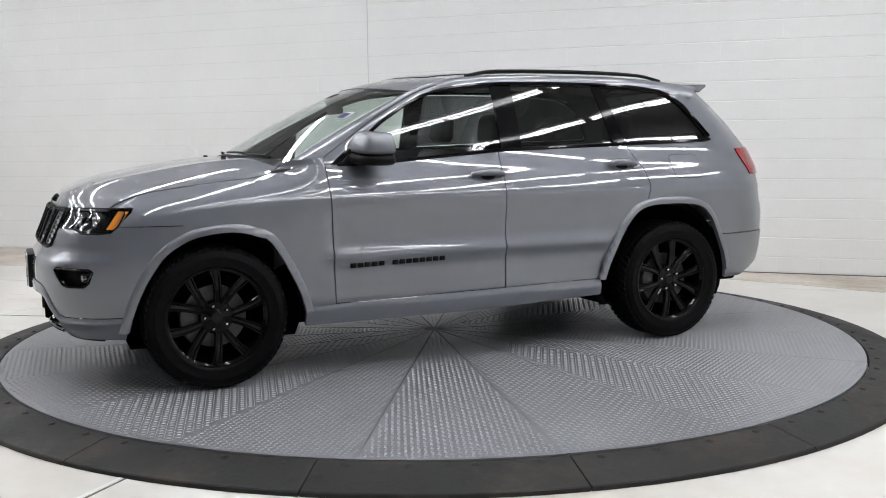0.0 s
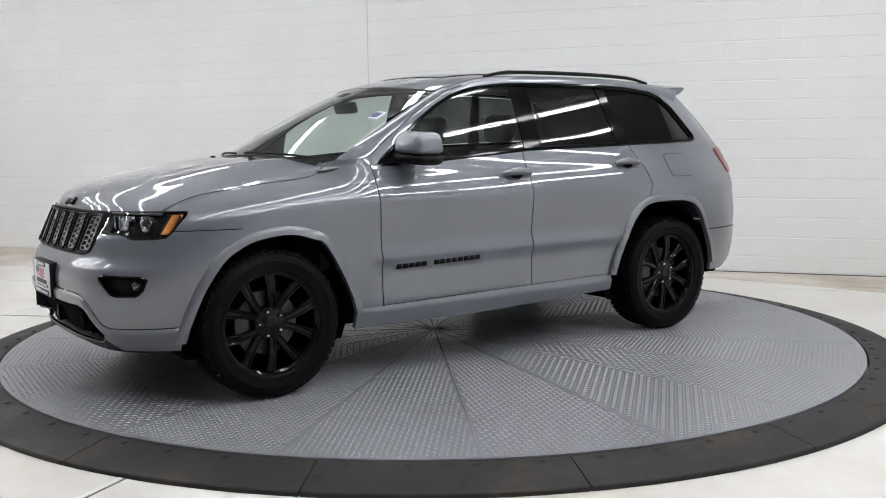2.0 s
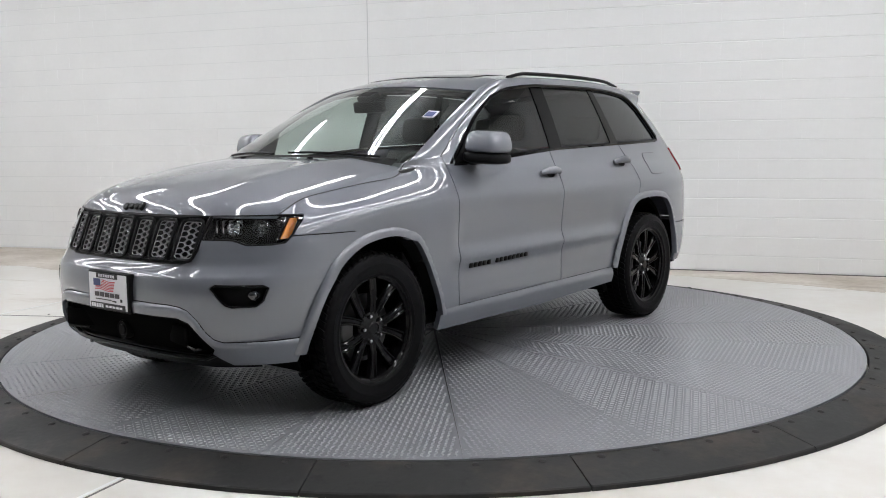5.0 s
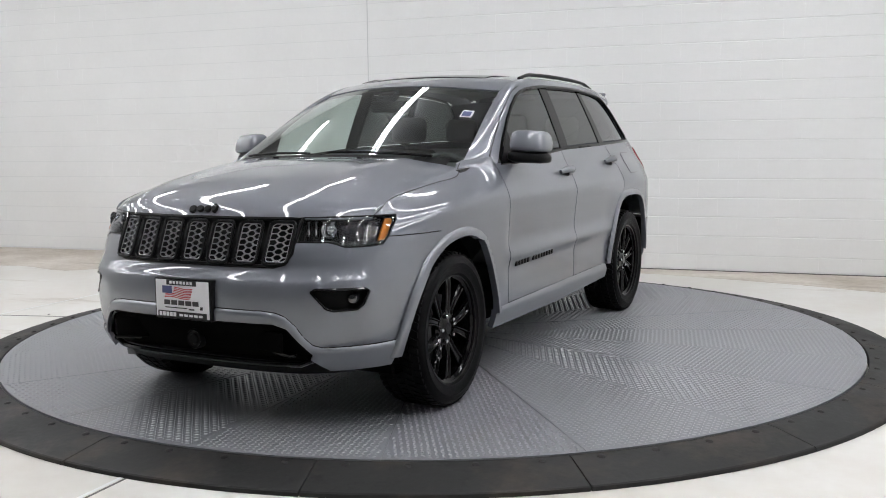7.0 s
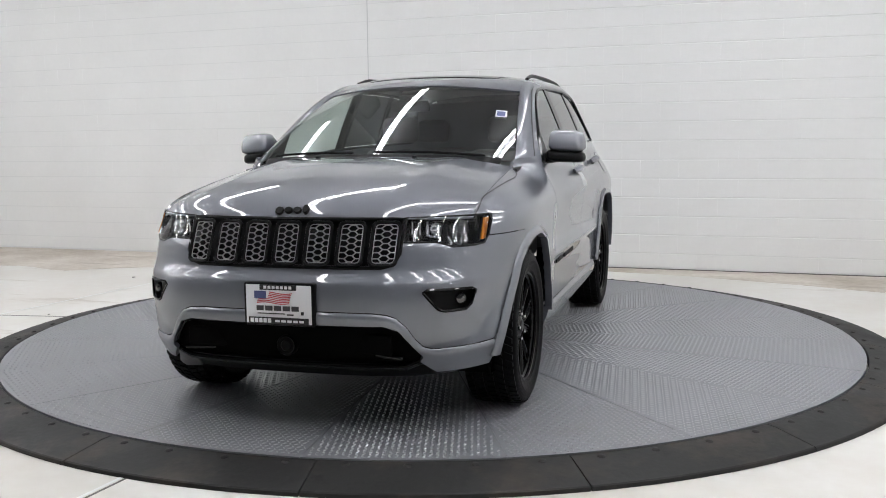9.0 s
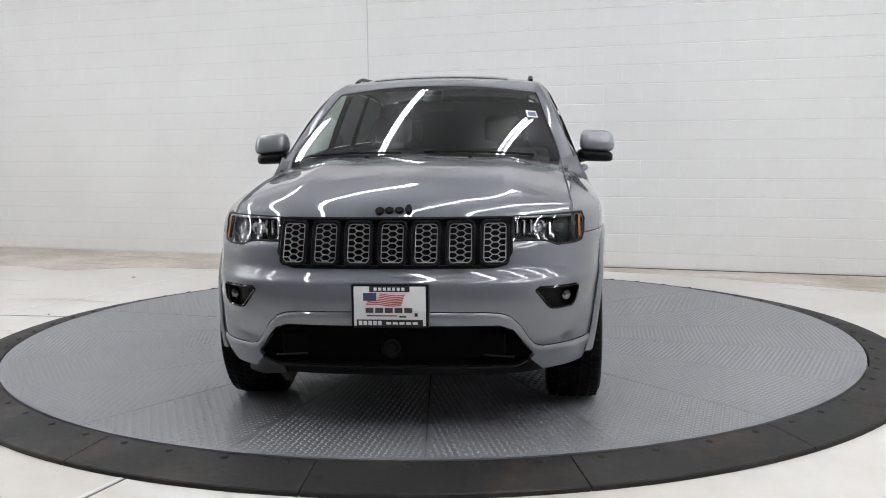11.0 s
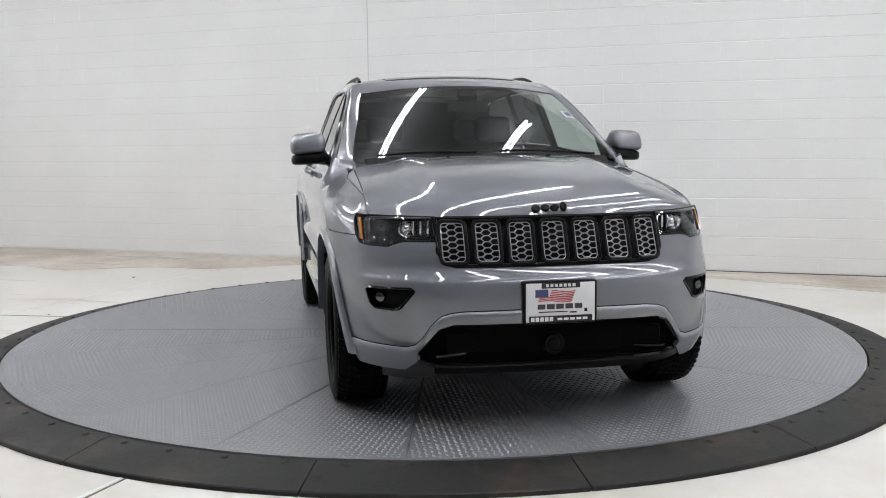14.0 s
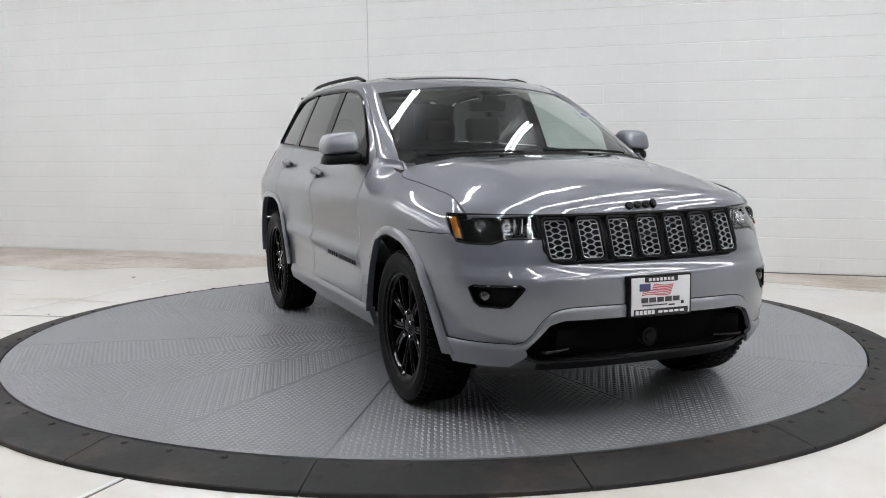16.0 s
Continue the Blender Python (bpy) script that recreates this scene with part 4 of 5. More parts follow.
def nose(car):
    def whole(f):
        def g(u, z):
            p = f(abs(u), z)
            return Vector((p.x, -p.y if u < 0 else p.y, p.z))
        return g
    grille = skin("grille", whole(side_off(-0.038)), (-0.5, 0.5), (0.74, 0.97), 90, 24, [lambda a, z, p: 0.012 - sdf_poly(GRILLE, p[1], p[2])], M_TRIM, car, "black grille panel", flip=False, thick=0.01)
    bm = bmesh.new()
    pts = []
    n = len(GRILLE)
    for i in range(n):
        (y0, z0), (y1, z1) = GRILLE[i], GRILLE[(i + 1) % n]
        k = max(1, int(math.hypot(y1 - y0, z1 - z0) / 0.05))
        for j in range(k):
            y, z = y0 + (y1 - y0) * j / k, z0 + (z1 - z0) * j / k
            pts.append((front_x(y, z) - 0.004, y, z))
    tube(bm, pts, 0.010, 6, True)
    part("grille_frame", bm, M_TRIM, grille)
    for i in range(7):
        cy = -0.4365 + 0.1455 * i
        cz, w, h = 0.853, 0.112, 0.178
        sl = (front_x(cy + 0.05, cz) - front_x(cy - 0.05, cz)) / 0.1
        up = (front_x(cy, cz + 0.08) - front_x(cy, cz - 0.08)) / 0.16
        x0 = front_x(cy, cz)

        def on(y, z, d):
            return Vector((x0 + sl * (y - cy) + up * (z - cz) + d, y, z))
        bm = bmesh.new()
        tube(bm, [on(y, z, -0.004) for y, z in rounded(cy, cz, w, h, 0.020)], 0.0075, 6, True)
        fr = part("slot_frame", bm, M_TRIM, grille)
        bm = bmesh.new()
        tube(bm, [on(y, z, -0.008) for y, z in rounded(cy, cz, w - 0.020, h - 0.020, 0.016)], 0.0020, 5, True)
        # honeycomb
        hw, hh = 0.068, 0.0125
        segs = []
        for r in range(-8, 9):
            for c in range(-3, 4):
                hx = cy + c * hw + (hw / 2 if r % 2 else 0)
                hz = cz + r * hh
                P = [(hx - hw * 0.15, hz), (hx + hw * 0.15, hz)]
                segs.append((P[0], P[1]))
                segs.append((P[1], (hx + hw / 2 - hw * 0.15, hz + hh)))
                segs.append((P[0], (hx - hw / 2 + hw * 0.15, hz + hh)))
        for (y0, z0), (y1, z1) in segs:
            # keep the stretch that lies inside the slot
            f0, f1 = 0.0, 1.0
            for c0, c1, mid, half in ((y0, y1, cy, w / 2 - 0.010), (z0, z1, cz, h / 2 - 0.011)):
                dc = c1 - c0
                if abs(dc) < 1e-9:
                    if abs(c0 - mid) > half:
                        f1 = -1.0
                    continue
                e0, e1 = sorted(((mid - half - c0) / dc, (mid + half - c0) / dc))
                f0, f1 = max(f0, e0), min(f1, e1)
            if f1 - f0 > 0.02:
                y0, z0, y1, z1 = y0 + f0 * (y1 - y0), z0 + f0 * (z1 - z0), y0 + f1 * (y1 - y0), z0 + f1 * (z1 - z0)
                a, b = on(y0, z0, -0.010), on(y1, z1, -0.010)
                d = (b - a).normalized()
                nrm = Vector((0, -d.z, d.y)) * 0.0014
                dep = Vector((-0.010, 0, 0))
                q = [bm.verts.new(v) for v in (a - nrm, b - nrm, b + nrm, a + nrm, a - nrm * 1.5 + dep, b - nrm * 1.5 + dep, b + nrm * 1.5 + dep, a + nrm * 1.5 + dep)]
                for f in ((0, 1, 2, 3), (4, 5, 1, 0), (3, 2, 6, 7)):
                    bm.faces.new([q[k] for k in f])
        part("slot_mesh", bm, M_MESH, grille, "silver honeycomb grille mesh", sharp=20)
    # head lamps
    for sd in (1, -1):
        mi = sd < 0
        cut = lambda a, z, p: 0.001 - sdf_poly(LAMP, p[1], p[2])
        bowl = skin("headlamp", side_off(-0.05), (0.25, 0.85), (0.83, 0.975), 60, 24, [lambda a, z, p: 0.02 - sdf_poly(LAMP, p[1] + 0.02, p[2])], M_GLOSS, car, "headlamp with black bezel and amber corner", flip=False, mirror=mi, thick=0.01)
        skin("lens", side_off(0.001), (0.25, 0.85), (0.83, 0.975), 60, 24, [cut], G_LAMP, bowl, "clear lamp lens", flip=False, mirror=mi, thick=0)
        for nm, mat, lab, sec, ends in (
                ("side_marker", M_AMBER, "amber corner reflector", ((1.864, 0.811), (1.917, 0.806), (1.914, 0.799), (1.862, 0.803)), 0.0),
                ("marker_bezel", M_GLOSS, "", ((1.858, 0.802), (1.924, 0.7975), (1.924, 0.786), (1.856, 0.790)), 0.003)):
            bm = bmesh.new()
            ring = []
            for z, dx in ((0.948 + ends, 0.0), (0.905, 0.030), (0.858 - ends, 0.062)):
                ring.append([bm.verts.new((x + dx, sd * y, z)) for x, y in sec])
            for q, r in zip(ring, ring[1:]):
                for k in range(4):
                    bm.faces.new((q[k], q[(k + 1) % 4], r[(k + 1) % 4], r[k]))
            bm.faces.new(ring[0])
            bm.faces.new(ring[-1][::-1])
            bmesh.ops.recalc_face_normals(bm, faces=bm.faces)
            part(nm, bm, mat, bowl, lab)
        bm = bmesh.new()
        edge = []
        for i in range(len(LAMP)):
            (y0, z0), (y1, z1) = LAMP[i], LAMP[(i + 1) % len(LAMP)]
            k = max(1, int(math.hypot(y1 - y0, z1 - z0) / 0.03))
            for j in range(k):
                y, z = y0 + (y1 - y0) * j / k, z0 + (z1 - z0) * j / k
                edge.append((front_x(y, z) - 0.004, sd * y, z))
        tube(bm, edge, 0.005, 6, True)
        part("lamp_rim", bm, M_TRIM, bowl)
        for cy, r in ((0.712, 0.042), (0.615, 0.036)):
            bm = bmesh.new()
            lathe(bm, [(r, 0.03), (r * 0.96, 0.022), (r * 0.8, 0.0), (r * 0.45, -0.02)], 24, pose(front_x(cy, 0.905) - 0.045, sd * cy, 0.905, 0, 90, sd * 12))
            rf = part("reflector", bm, M_CHROME, bowl, "chrome lamp reflector")
            bm = bmesh.new()
            bmesh.ops.create_uvsphere(bm, u_segments=16, v_segments=10, radius=r * 0.72, matrix=pose(front_x(cy, 0.905) - 0.052, sd * cy, 0.905))
            part("bulb_lens", bm, M_GLASSY if cy > 0.65 else M_CHROME, bowl)
        for k in range(4):
            bm = bmesh.new()
            yy = 0.530 + 0.030 * k
            box(bm, (-0.03, -0.005, -0.030), (0.0, 0.005, 0.034), 0.004, pose(front_x(yy, 0.905) - 0.034, sd * yy, 0.905, 0, 0, sd * (20 - 9 * k)))
            part("lamp_facet", bm, M_CHROME, bowl, "chrome lamp facet")
        # fog-lamp pocket
        fog = skin("fog_pocket", side_off(-0.035), (0.2, 0.9), (0.52, 0.70), 70, 24, [lambda a, z, p: 0.018 - sdf_poly(FOG, p[1] + 0.012, p[2])], M_TRIM, car, "black fog lamp pocket", flip=False, mirror=mi, thick=0.01)
        bm = bmesh.new()
        edge = []
        for i in range(len(FOG)):
            (y0, z0), (y1, z1) = FOG[i], FOG[(i + 1) % len(FOG)]
            k = max(1, int(math.hypot(y1 - y0, z1 - z0) / 0.03))
            for j in range(k):
                y, z = y0 + (y1 - y0) * j / k, z0 + (z1 - z0) * j / k
                edge.append((front_x(y, z) - 0.002, sd * y, z))
        tube(bm, edge, 0.0055, 6, True)
        part("pocket_rim", bm, M_GLOSS, fog)
        bm = bmesh.new()
        lathe(bm, [(0.0, 0.022), (0.018, 0.018), (0.024, 0.010), (0.026, 0.0), (0.03, -0.03)], 20, pose(front_x(0.735, 0.61) - 0.05, sd * 0.735, 0.612, 0, 90, sd * 20))
        part("fog_lamp", bm, M_GLASSY, fog, "round fog lamp")
    # lower intake
    inlet = skin("lower_intake", whole(side_off(-0.045)), (-0.6, 0.6), (0.27, 0.53), 110, 30, [lambda a, z, p: 0.03 - sdf_poly(INTAKE, p[1], p[2])], M_UNDER, car, "black lower air intake", flip=False, thick=0.01)
    bm = bmesh.new()
    edge = []
    for i in range(len(INTAKE)):
        (y0, z0), (y1, z1) = INTAKE[i], INTAKE[(i + 1) % len(INTAKE)]
        k = max(1, int(math.hypot(y1 - y0, z1 - z0) / 0.05))
        for j in range(k):
            y, z = y0 + (y1 - y0) * j / k, z0 + (z1 - z0) * j / k
            edge.append((front_x(y, z) - 0.012, y, z))
    tube(bm, edge, 0.013, 8, True)
    part("intake_rim", bm, M_GLOSS, inlet, "gloss black intake surround")
    for sd in (1, -1):
        bm = bmesh.new()
        box(bm, (-0.012, -0.085, -0.045), (0.012, 0.085, 0.045), 0.010, pose(front_x(0.40, 0.42) - 0.032, sd * 0.40, 0.425, 0, 0, sd * -14))
        part("tow_hook_cover", bm, M_UNDER, inlet)
        bm = bmesh.new()
        box(bm, (-0.02, -0.07, -0.009), (0.02, 0.07, 0.009), 0.006, pose(front_x(0.46, 0.36) - 0.03, sd * 0.455, 0.368, 0, 0, sd * -16))
        part("intake_step", bm, M_GLOSS, inlet)
    bm = bmesh.new()
    lathe(bm, [(0.0, 0.012), (0.022, 0.012), (0.026, 0.006), (0.036, 0.006), (0.041, 0.012), (0.046, 0.004), (0.046, -0.03)], 32, pose(front_x(0, 0.40) - 0.03, -0.005, 0.405, 0, 90, 0))
    part("radar_sensor", bm, M_TRIM, inlet, "round black radar sensor")
    # valance below
    skin("valance", whole(side_off(-0.03)), (-0.50, 0.50), (0.245, 0.345), 80, 10, [lambda a, z, p: 0.33 - p[2] if abs(p[1]) < 0.66 else 0.318 - p[2], lambda a, z, p: p[2] - 0.262 - 0.03 * max(0.0, abs(p[1]) - 0.5)], M_TRIM, car, "matt black lower valance", flip=False, thick=0.02)
    # soft air dam ahead of one front wheel
    skin("air_dam", side_off(-0.022), (0.28, 0.72), (0.225, 0.31), 40, 10, [lambda a, z, p: p[2] - 0.236 - 0.20 * max(0.0, 0.62 - p[1]), lambda a, z, p: p[1] - 0.47,
         lambda a, z, p: p[0] - 1.965], M_DAM, car, "dark grey rubber air dam", flip=False, mirror=True, thick=0.012)
    # plate and its holder
    X = 2.325
    bm = bmesh.new()
    box(bm, (X - 0.03, -0.165, 0.505), (X + 0.012, 0.165, 0.690), 0.008)
    holder = part("plate_holder", bm, M_TRIM, car, "black plate holder")
    bm = bmesh.new()
    box(bm, (X + 0.010, -0.152, 0.515), (X + 0.016, 0.152, 0.682), 0.002)
    part("plate", bm, M_WHITE, holder, "white dealer plate in a black frame")

    def bar(nm, y0, y1, z0, z1, mat, d=0.0):
        b = bmesh.new()
        box(b, (X + 0.0155, y0, z0), (X + 0.0185 + d, y1, z1))
        part(nm, b, mat, holder, smooth=False)
    bar("frame_bar", -0.085, 0.085, 0.660, 0.683, M_PLATE_BLACK)
    bar("frame_bar", -0.140, 0.140, 0.513, 0.542, M_PLATE_BLACK)
    for i in range(7):
        bar("letter_bar", -0.066 + 0.0195 * i, -0.053 + 0.0195 * i, 0.6655, 0.6785, M_WHITE, 0.001)
    for i in range(5):
        bar("letter_bar", -0.132 + 0.0205 * i, -0.1165 + 0.0205 * i, 0.519, 0.537, M_WHITE, 0.001)
    for i in range(5):
        bar("mark_bar", -0.015 + 0.028 * i, 0.006 + 0.028 * i, 0.522, 0.532, M_WHITE, 0.001)
    for i in range(5):
        bar("letter_bar", -0.102 + 0.0410 * i, -0.069 + 0.0410 * i, 0.571, 0.592, M_PLATE_DARK)
    bar("line_bar", -0.098, 0.03, 0.5565, 0.5605, M_PLATE_BLACK)
    bar("mark_bar", 0.04, 0.07, 0.552, 0.558, M_PLATE_BLACK)
    bar("mark_bar", 0.105, 0.118, 0.556, 0.570, M_PLATE_BLACK)
    # striped flag, waving: slanted bars
    for i in range(7):
        b = bmesh.new()
        z = 0.602 + 0.0072 * i
        n = 8
        lo = 0.0 if i < 3 else 0.045
        for k in range(n):
            t0, t1 = lo / 0.15 + (1 - lo / 0.15) * k / n, lo / 0.15 + (1 - lo / 0.15) * (k + 1) / n
            wv = lambda t: 0.004 * math.sin(6.2 * t)
            q = [(-0.10 + 0.15 * t0, z + wv(t0)), (-0.10 + 0.15 * t1, z + wv(t1)), (-0.10 + 0.15 * t1, z + 0.0040 + wv(t1)), (-0.10 + 0.15 * t0, z + 0.0040 + wv(t0))]
            b.faces.new([b.verts.new((X + 0.0172, y + 0.0024 * i, zz)) for y, zz in q])
        part("flag_stripe", b, M_PLATE_RED, holder, smooth=False)
    bar("flag_field", -0.112, -0.056, 0.622, 0.655, M_PLATE_BLUE, -0.0012)
    # bonnet emblem as plain shapes
    for y, w, h, dz in ((0.064, 0.030, 0.046, 0.002), (0.024, 0.040, 0.032, -0.004), (-0.019, 0.040, 0.032, -0.004), (-0.062, 0.040, 0.040, -0.008)):
        b = bmesh.new()
        p = hood_at(y / 0.76, 0.10)
        m = pose(p.x + 0.004, y, p.z + dz * 0.8, 0, 52, 0)
        lathe(b, [(0.0, 0.010), (0.42, 0.0095), (0.50, 0.006), (0.50, -0.012)], 20, m @ Matrix.Diagonal((h, w, 1, 1)))
        part("emblem_block", b, M_TRIM, car, "black bonnet emblem")


def trim(car):
    # door badge: a row of plain black blocks
    for sd in (1, -1):
        x0, x1 = 0.735, 0.160
        L = x0 - x1
        n = 14
        for i in range(n):
            if i == 5:
                continue
            x = (x0 - L * (i + 0.5) / n) if sd > 0 else (x1 + L * (i + 0.5) / n)
            z = 0.610 + 0.012 * (x0 - x) / L
            b = bmesh.new()
            y = body_y(x, z)
            m = pose(x, sd * y, z)
            box(b, (-L / n * 0.42, -0.004, -0.0135), (L / n * 0.42, 0.006, 0.0135), 0.0025, m @ Matrix.Diagonal((1, sd, 1, 1)) @ pose(0, 0, 0, 0, 0, 0), 1)
            bmesh.ops.recalc_face_normals(b, faces=b.faces)
            part("badge_block", b, M_TRIM, car, "black door badge block", sharp=60)
        # door handles
        for x, z in ((-0.125, 1.082), (-1.075, 1.122)):
            y = body_y(x, z)
            lean = math.degrees(math.atan2(body_y(x, z - 0.03) - body_y(x, z + 0.03), 0.06))
            m = pose(x, sd * y, z, sd * lean, 0, 0)
            b = bmesh.new()
            prof = []
            for k in range(13):
                t = k / 12
                prof.append((m @ Vector((0.105 - 0.21 * t, sd * (0.012 + 0.028 * math.sin(math.pi * t) ** 0.6), 0.004 * math.sin(math.pi * t))), 0))
            tube(b, [p for p, _ in prof], lambda t: 0.014 + 0.010 * math.sin(math.pi * t), 10)
            h = part("door_handle", b, M_PAINT, car, sharp=80)
            # black disc laid on the door stands for the shade in the handle's bowl
            b = bmesh.new()
            lathe(b, [(0.0, 0.0), (0.03, 0.001), (0.042, 0.004)], 24, m @ pose(0.0, sd * 0.002, -0.004, -90 * sd, 0, 0) @ Matrix.Diagonal((1.15, 0.62, 1, 1)))
            part("handle_shade", b, M_TRIM, h)
        # mirrors
        b = bmesh.new()
        bmesh.ops.create_uvsphere(b, u_segments=28, v_segments=18, radius=1.0)
        for v in b.verts:
            c = v.co
            f = lambda q, e: math.copysign(abs(q) ** e, q)
            x, y, z = f(c.x, 0.52), f(c.y, 0.42), f(c.z, 0.46)
            x *= 0.105 if x > 0 else 0.078
            k = 1.0 - 0.12 * max(0, z)
            v.co = (x * (1 - 0.15 * z) - 0.02 * y, y * 0.100 * k, z * (0.066 if z > 0 else 0.056) - 0.006 * y)
        mm = pose(0.590, sd * 0.962, 1.272, 0, 0, 0) @ Matrix.Diagonal((1, sd, 1, 1))
        bmesh.ops.transform(b, matrix=mm, verts=b.verts)
        if sd < 0:
            bmesh.ops.reverse_faces(b, faces=b.faces)
        cap = part("door_mirror", b, M_PAINT, car, "grey door mirror with black base", sharp=60)
        b = bmesh.new()
        bmesh.ops.create_uvsphere(b, u_segments=24, v_segments=12, radius=1.0)
        for v in b.verts:
            c = v.co
            f = lambda q, e: math.copysign(abs(q) ** e, q)
            v.co = (f(c.x, 0.6) * (0.104 if c.x > 0 else 0.078) - 0.03 * f(c.y, 0.55), f(c.y, 0.55) * 0.100, f(c.z, 0.6) * 0.026 - 0.008 * c.y)
        bmesh.ops.transform(b, matrix=pose(0.592, sd * 0.952, 1.192) @ Matrix.Diagonal((1.04, 1.04, 1.35, 1)) @ Matrix.Diagonal((1, sd, 1, 1)), verts=b.verts)
        bmesh.ops.recalc_face_normals(b, faces=b.faces)
        part("mirror_base", b, M_TRIM, cap, "black mirror base")
        b = bmesh.new()
        tube(b, [(0.64, sd * 0.82, 1.180), (0.62, sd * 0.87, 1.182), (0.60, sd * 0.92, 1.192)], 0.030, 8, False, 1.3)
        part("mirror_foot", b, M_TRIM, cap)
        b = bmesh.new()
        q = [(0.765, 1.162), (0.53, 1.172), (0.53, 1.34)]
        vs = [b.verts.new((x, sd * (body_y(x, z) - 0.006), z)) for x, z in q]
        b.faces.new(vs)
        g = bmesh.ops.extrude_face_region(b, geom=b.faces[:])
        bmesh.ops.translate(b, vec=(0, sd * 0.008, 0), verts=[v for v in g["geom"] if isinstance(v, bmesh.types.BMVert)])
        bmesh.ops.recalc_face_normals(b, faces=b.faces)
        part("mirror_sail", b, M_TRIM, cap)
        b = bmesh.new()
        lathe(b, [(0.0, 0.0), (0.06, 0.0), (0.075, -0.004)], 24, pose(0.509, sd * 0.962, 1.272, 0, -90, 0) @ Matrix.Diagonal((0.8, 1.15, 1, 1)))
        part("mirror_glass", b, M_STEEL, cap)
        # fuel flap, one side
        if sd > 0:
            skin("fuel_flap", side_off(0.003), (1.9, 2.3), (1.0, 1.2), 50, 24, [lambda a, z, p: 0.03 - sdf_poly([(-1.49, 1.15), (-1.66, 1.15), (-1.66, 1.065), (-1.50, 1.065)], p[0], p[2])], M_PAINT, car, flip=False, thick=0.002)
            skin("fuel_flap_gap", side_off(0.0012), (1.9, 2.3), (1.0, 1.2), 50, 24, [lambda a, z, p: 0.0335 - sdf_poly([(-1.49, 1.15), (-1.66, 1.15), (-1.66, 1.065), (-1.50, 1.065)], p[0], p[2])], M_SEAM, car, flip=False, thick=0.001)
        # roof rails
        b = bmesh.new()
        pts = []
        for k in range(25):
            t = k / 24
            x = -0.14 - 1.46 * t
            w, ze = roof_edge(x)
            lift = 0.020 * min(1.0, math.sin(math.pi * t) * 3.0)
            pts.append((x, sd * (w - 0.012), ze + 0.004 + lift))
        tube(b, pts, lambda t: 0.010 + 0.003 * math.sin(math.pi * t), 8, False, 1.3)
        part("roof_rail", b, M_TRIM, car, "black roof rail")
        # washer jets
        b = bmesh.new()
        p = hood_at(sd * 0.36, 0.97)
        box(b, (-0.012, -0.012, -0.002), (0.014, 0.012, 0.010), 0.004, pose(p.x, p.y, p.z))
        part("washer_jet", b, M_TRIM, car)
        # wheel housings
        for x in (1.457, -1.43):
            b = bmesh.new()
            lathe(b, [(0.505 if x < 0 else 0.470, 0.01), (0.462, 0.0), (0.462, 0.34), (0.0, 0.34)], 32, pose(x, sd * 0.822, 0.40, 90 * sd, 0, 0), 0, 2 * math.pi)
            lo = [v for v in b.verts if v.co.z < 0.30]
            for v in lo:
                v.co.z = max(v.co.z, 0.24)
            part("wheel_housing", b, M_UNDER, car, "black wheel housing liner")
    # wipers
    for y0, y1, xo in ((0.60, 0.02, 0.0), (-0.10, -0.62, 0.01)):
        b = bmesh.new()
        pts = []
        for k in range(9):
            t = k / 8
            y = y0 + (y1 - y0) * t
            p = screen_at(y / 0.745, 0.014 + 0.016 * math.sin(math.pi * t * 0.8))
            pts.append(p + Vector((0.004, 0, 0.014)))
        tube(b, pts, 0.007, 6)
        part("wiper", b, M_TRIM, car, "black windscreen wiper")
    # cowl strip
    b = bmesh.new()
    for k in range(24):
        u0, u1 = -0.92 + 1.84 * k / 24, -0.92 + 1.84 * (k + 1) / 24
        q = []
        for u in (u0, u1):
            s = screen_at(u, 0.02)
            h = hood_at(u * 0.99, 1.0)
            q.append((s + Vector((0, 0, 0.004)), h + Vector((0.02, 0, -0.012))))
        b.faces.new([b.verts.new(v) for v in (q[0][0], q[0][1], q[1][1], q[1][0])])
    part("cowl_panel", b, M_TRIM, car, "black cowl panel below the windscreen")
    # sunroof and antenna base, spoiler
    b = bmesh.new()
    n = 10
    grid = [[b.verts.new(roof_at(-0.72 + 1.44 * i / n, 0.12 + 0.30 * j / n) + Vector((0, 0, 0.004))) for i in range(n + 1)] for j in range(n + 1)]
    for j in range(n):
        for i in range(n):
            b.faces.new((grid[j][i], grid[j][i + 1], grid[j + 1][i + 1], grid[j + 1][i]))
    bmesh.ops.recalc_face_normals(b, faces=b.faces)
    part("sunroof", b, M_GLOSS, car, "dark glass sunroof")
    b = bmesh.new()
    n = 16
    rows = []
    for k in range(n + 1):
        u = -1 + 2 * k / n
        w = 0.555 * u
        e = abs(u) ** 3
        rows.append([b.verts.new(c) for c in ((-1.80, w * 0.98, 1.692 - 0.035 * u * u - 0.016 * e), (-1.95, w, 1.690 - 0.03 * u * u - 0.012 * e), (-2.035 + 0.05 * e, w * 1.0, 1.674 - 0.025 * u * u), (-2.04 + 0.05 * e, w, 1.655 - 0.02 * u * u), (-1.93, w, 1.615 - 0.02 * u * u))])
    for k in range(n):
        for j in range(4):
            b.faces.new((rows[k][j], rows[k][j + 1], rows[k + 1][j + 1], rows[k + 1][j]))
    b.faces.new(rows[0][::-1])
    b.faces.new(rows[-1])
    bmesh.ops.recalc_face_normals(b, faces=b.faces)
    part("roof_spoiler", b, M_PAINT, car)
    # floor pan, with near-black blocks added inside the skins to stop the view through
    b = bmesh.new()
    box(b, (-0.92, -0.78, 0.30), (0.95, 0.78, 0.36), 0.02)
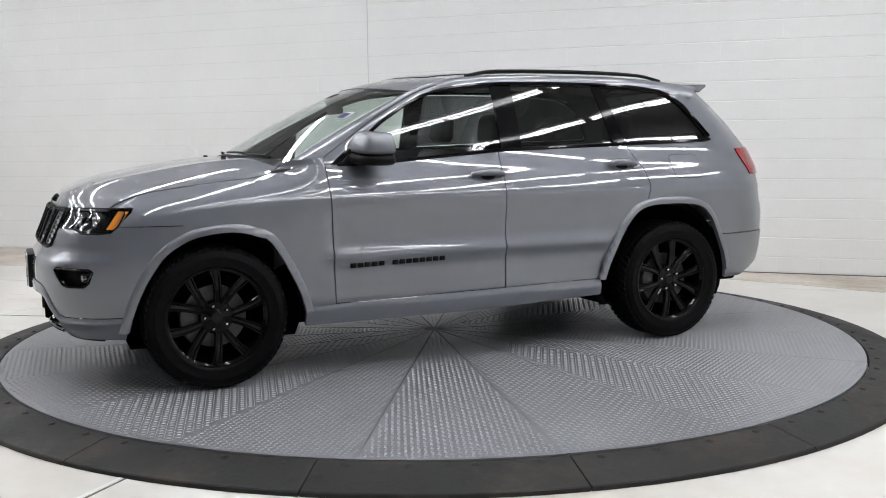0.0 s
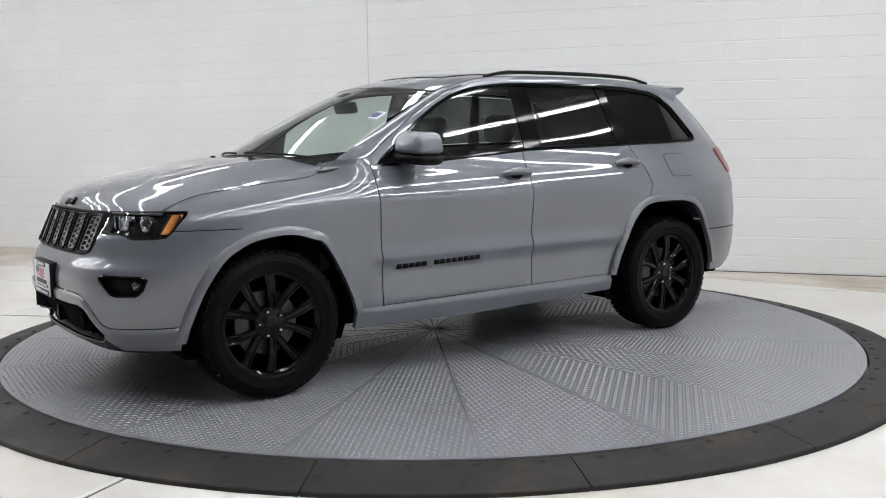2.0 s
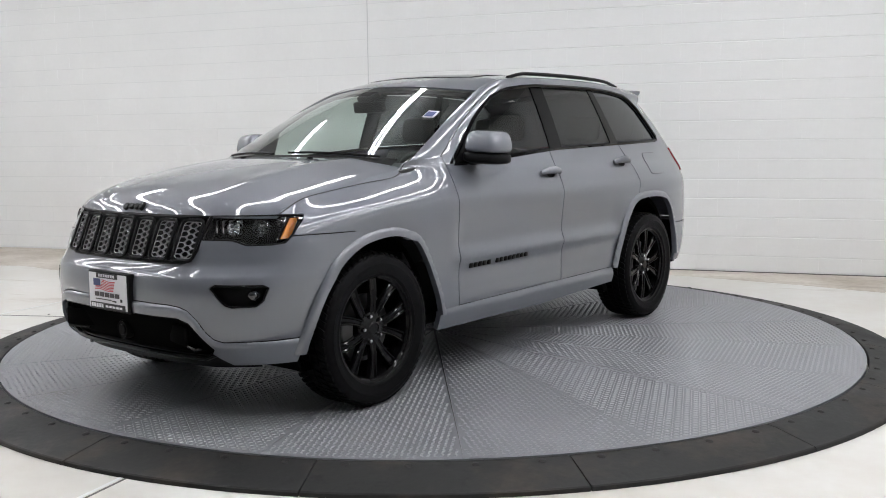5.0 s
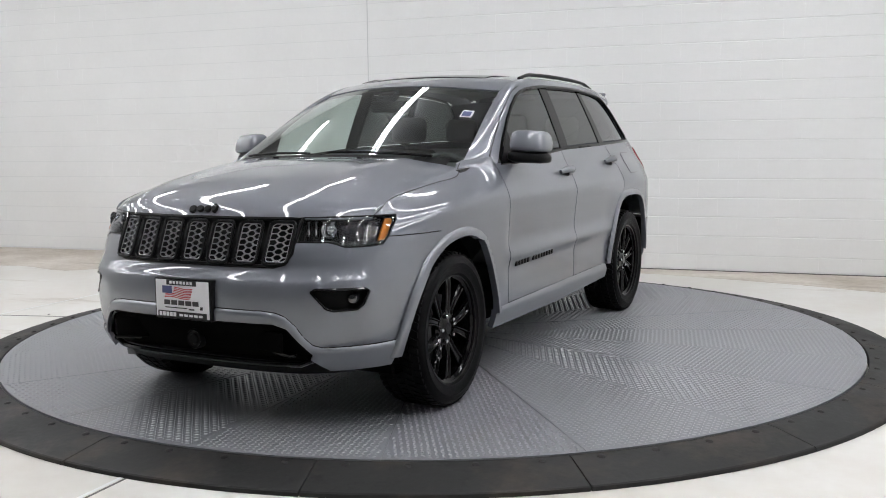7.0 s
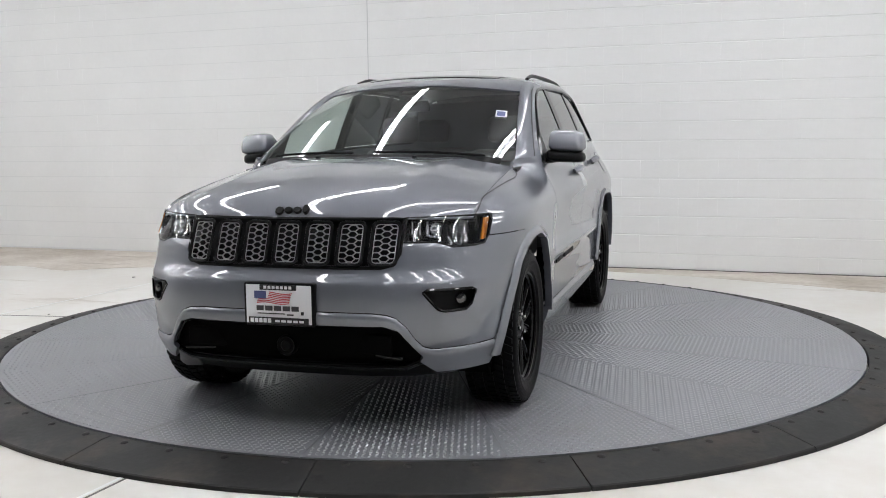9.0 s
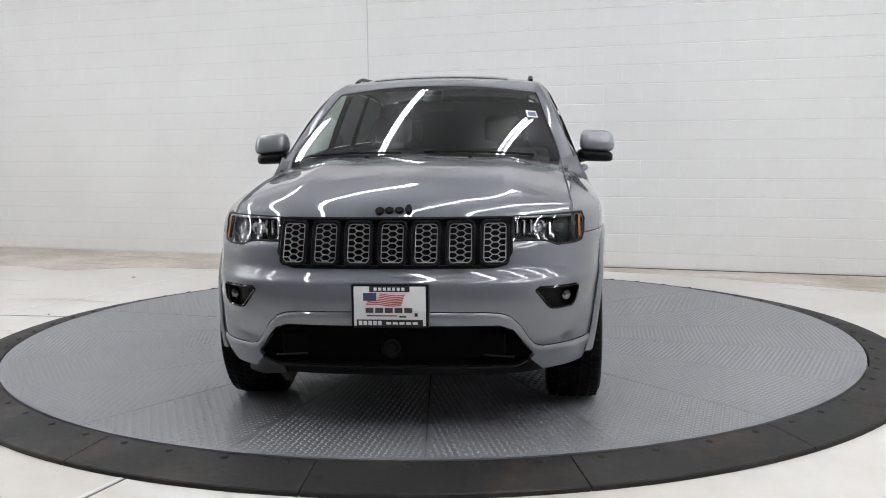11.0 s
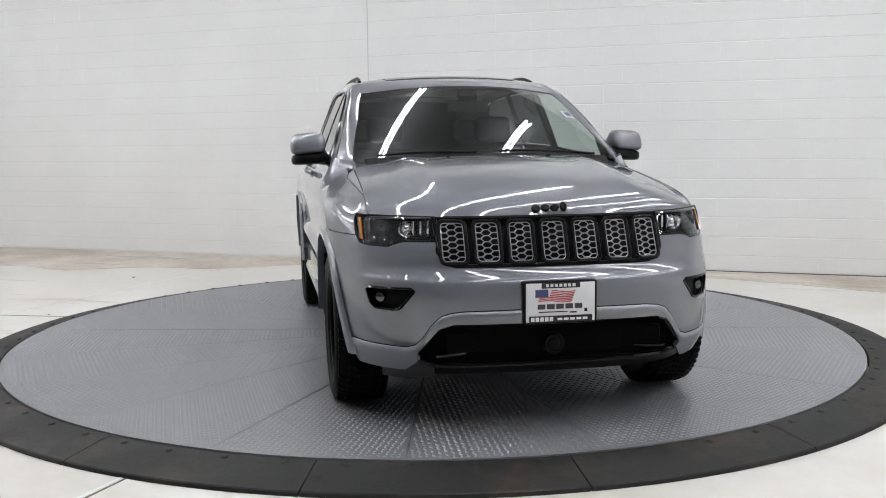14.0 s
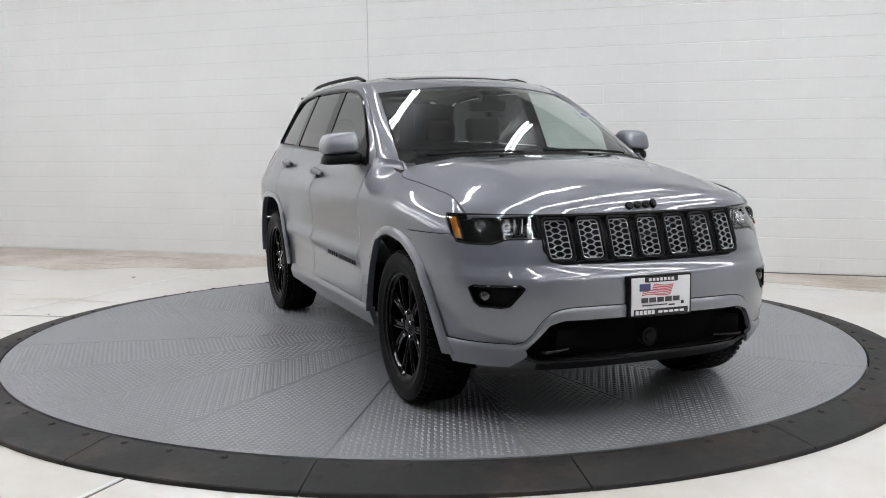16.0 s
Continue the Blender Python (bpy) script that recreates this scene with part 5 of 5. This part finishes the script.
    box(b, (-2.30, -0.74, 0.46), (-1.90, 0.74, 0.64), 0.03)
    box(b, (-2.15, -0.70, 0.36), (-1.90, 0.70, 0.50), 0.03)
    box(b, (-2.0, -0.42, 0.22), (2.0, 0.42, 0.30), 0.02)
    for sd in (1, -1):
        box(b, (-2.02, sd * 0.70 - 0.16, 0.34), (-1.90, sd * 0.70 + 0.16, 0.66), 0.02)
    part("underbody", b, M_UNDER, car, "dark underbody with added filler blocks")
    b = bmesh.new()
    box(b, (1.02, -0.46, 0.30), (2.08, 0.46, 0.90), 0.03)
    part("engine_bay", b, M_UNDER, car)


def cabin(car):
    b = bmesh.new()
    pts = [(1.12, 1.135), (0.80, 1.165), (0.62, 1.135), (0.56, 1.03), (0.64, 0.80), (1.12, 0.60)]
    L = [b.verts.new((x, -0.78, z)) for x, z in pts]
    R = [b.verts.new((x, 0.78, z)) for x, z in pts]
    for i in range(len(pts)):
        j = (i + 1) % len(pts)
        b.faces.new((L[i], L[j], R[j], R[i]))
    b.faces.new(L)
    b.faces.new(R)
    bmesh.ops.recalc_face_normals(b, faces=b.faces)
    part("dashboard", b, M_DASH, car, "dark dashboard")
    b = bmesh.new()
    m = pose(0.42, 0.37, 1.045, 0, -62, 0)
    tube(b, [m @ Vector((0.185 * math.cos(2 * math.pi * k / 32), 0.185 * math.sin(2 * math.pi * k / 32), 0)) for k in range(32)], 0.015, 8, True)
    for a in (90, 210, 330):
        tube(b, [m @ Vector((0, 0, -0.01)), m @ Vector((0.18 * math.cos(radians(a + 90)), 0.18 * math.sin(radians(a + 90)), 0))], 0.016, 6)
    box(b, (-0.06, -0.07, -0.03), (0.06, 0.07, 0.0), 0.02, m)
    part("steering_wheel", b, M_SEAT, car, "black steering wheel")

    def seat(x, y, w):
        b = bmesh.new()
        box(b, (-0.05, -w / 2, 0.52), (0.48, w / 2, 0.68), 0.05, pose(x, y, 0), 3)
        st = part("seat", b, M_SEAT, car, "black leather seat")
        b = bmesh.new()
        box(b, (-0.07, -w / 2 + 0.01, 0.0), (0.06, w / 2 - 0.01, 0.62), 0.05, pose(x - 0.02, y, 0.62, 0, -14, 0), 3)
        part("seat_back", b, M_SEAT, st)
        b = bmesh.new()
        box(b, (-0.05, -0.13, 0.0), (0.05, 0.13, 0.18), 0.045, pose(x - 0.19, y, 1.27, 0, -8, 0), 3)
        part("headrest", b, M_SEAT, st)
    seat(-0.22, 0.38, 0.50)
    seat(-0.22, -0.38, 0.50)
    for y in (0.42, -0.42):
        seat(-1.15, y, 0.60)
    # headliner, rear-view mirror, sticker
    b = bmesh.new()
    n = 12
    g = [[b.verts.new(roof_at(-0.95 + 1.9 * i / n, 0.02 + 0.93 * j / n) - Vector((0, 0, 0.035))) for i in range(n + 1)] for j in range(n + 1)]
    for j in range(n):
        for i in range(n):
            b.faces.new((g[j][i], g[j][i + 1], g[j + 1][i + 1], g[j + 1][i]))
    part("headliner", b, M_LINER, car, "pale grey headliner")
    b = bmesh.new()
    p = screen_at(0.0, 0.80)
    box(b, (-0.02, -0.12, -0.035), (0.02, 0.12, 0.035), 0.015, pose(p.x - 0.08, 0.0, p.z - 0.05, 0, 12, 0))
    box(b, (-0.06, -0.06, -0.02), (0.03, 0.06, 0.025), 0.015, pose(p.x - 0.06, 0, p.z + 0.0, 0, 25, 0))
    part("rear_view_mirror", b, M_TRIM, car, "black rear-view mirror")
    b = bmesh.new()
    c = [screen_at(u, v) + Vector((0.004, 0, 0.006)) for u, v in ((0.835, 0.52), (0.925, 0.52), (0.925, 0.62), (0.835, 0.62))]
    b.faces.new([b.verts.new(q) for q in c])
    stk = part("window_sticker", b, M_WHITE, car, "white window sticker with blue print", smooth=False)
    b = bmesh.new()
    c = [screen_at(u, v) + Vector((0.006, 0, 0.009)) for u, v in ((0.847, 0.53), (0.913, 0.53), (0.913, 0.597), (0.847, 0.597))]
    b.faces.new([b.verts.new(q) for q in c])
    part("sticker_print", b, M_PLATE_BLUE, stk, smooth=False)


def build_car():
    car = new("car")
    tagged(car, "grey five-door sport utility vehicle on black wheels, parked on the turntable", "car")
    car_body(car)
    nose(car)
    trim(car)
    cabin(car)
    wheels(car)
    shift = Matrix.Translation((0.2132, 0.0874, 0.0026))
    for ob in car.children:
        ob.matrix_basis = shift @ ob.matrix_basis
    return car


CAR = build_car()
DECK = turntable()
ramp_ring()
lights()
room()
floor_marks()


def motions():
    """Car and turntable turn together, at an even pace."""
    for thing in (CAR, DECK):
        walk(thing, [(0.5 * k, pose(0, 0, 0, 0, 0, -156.06 + 5.448 * 0.5 * k)) for k in range(33)])


motions()
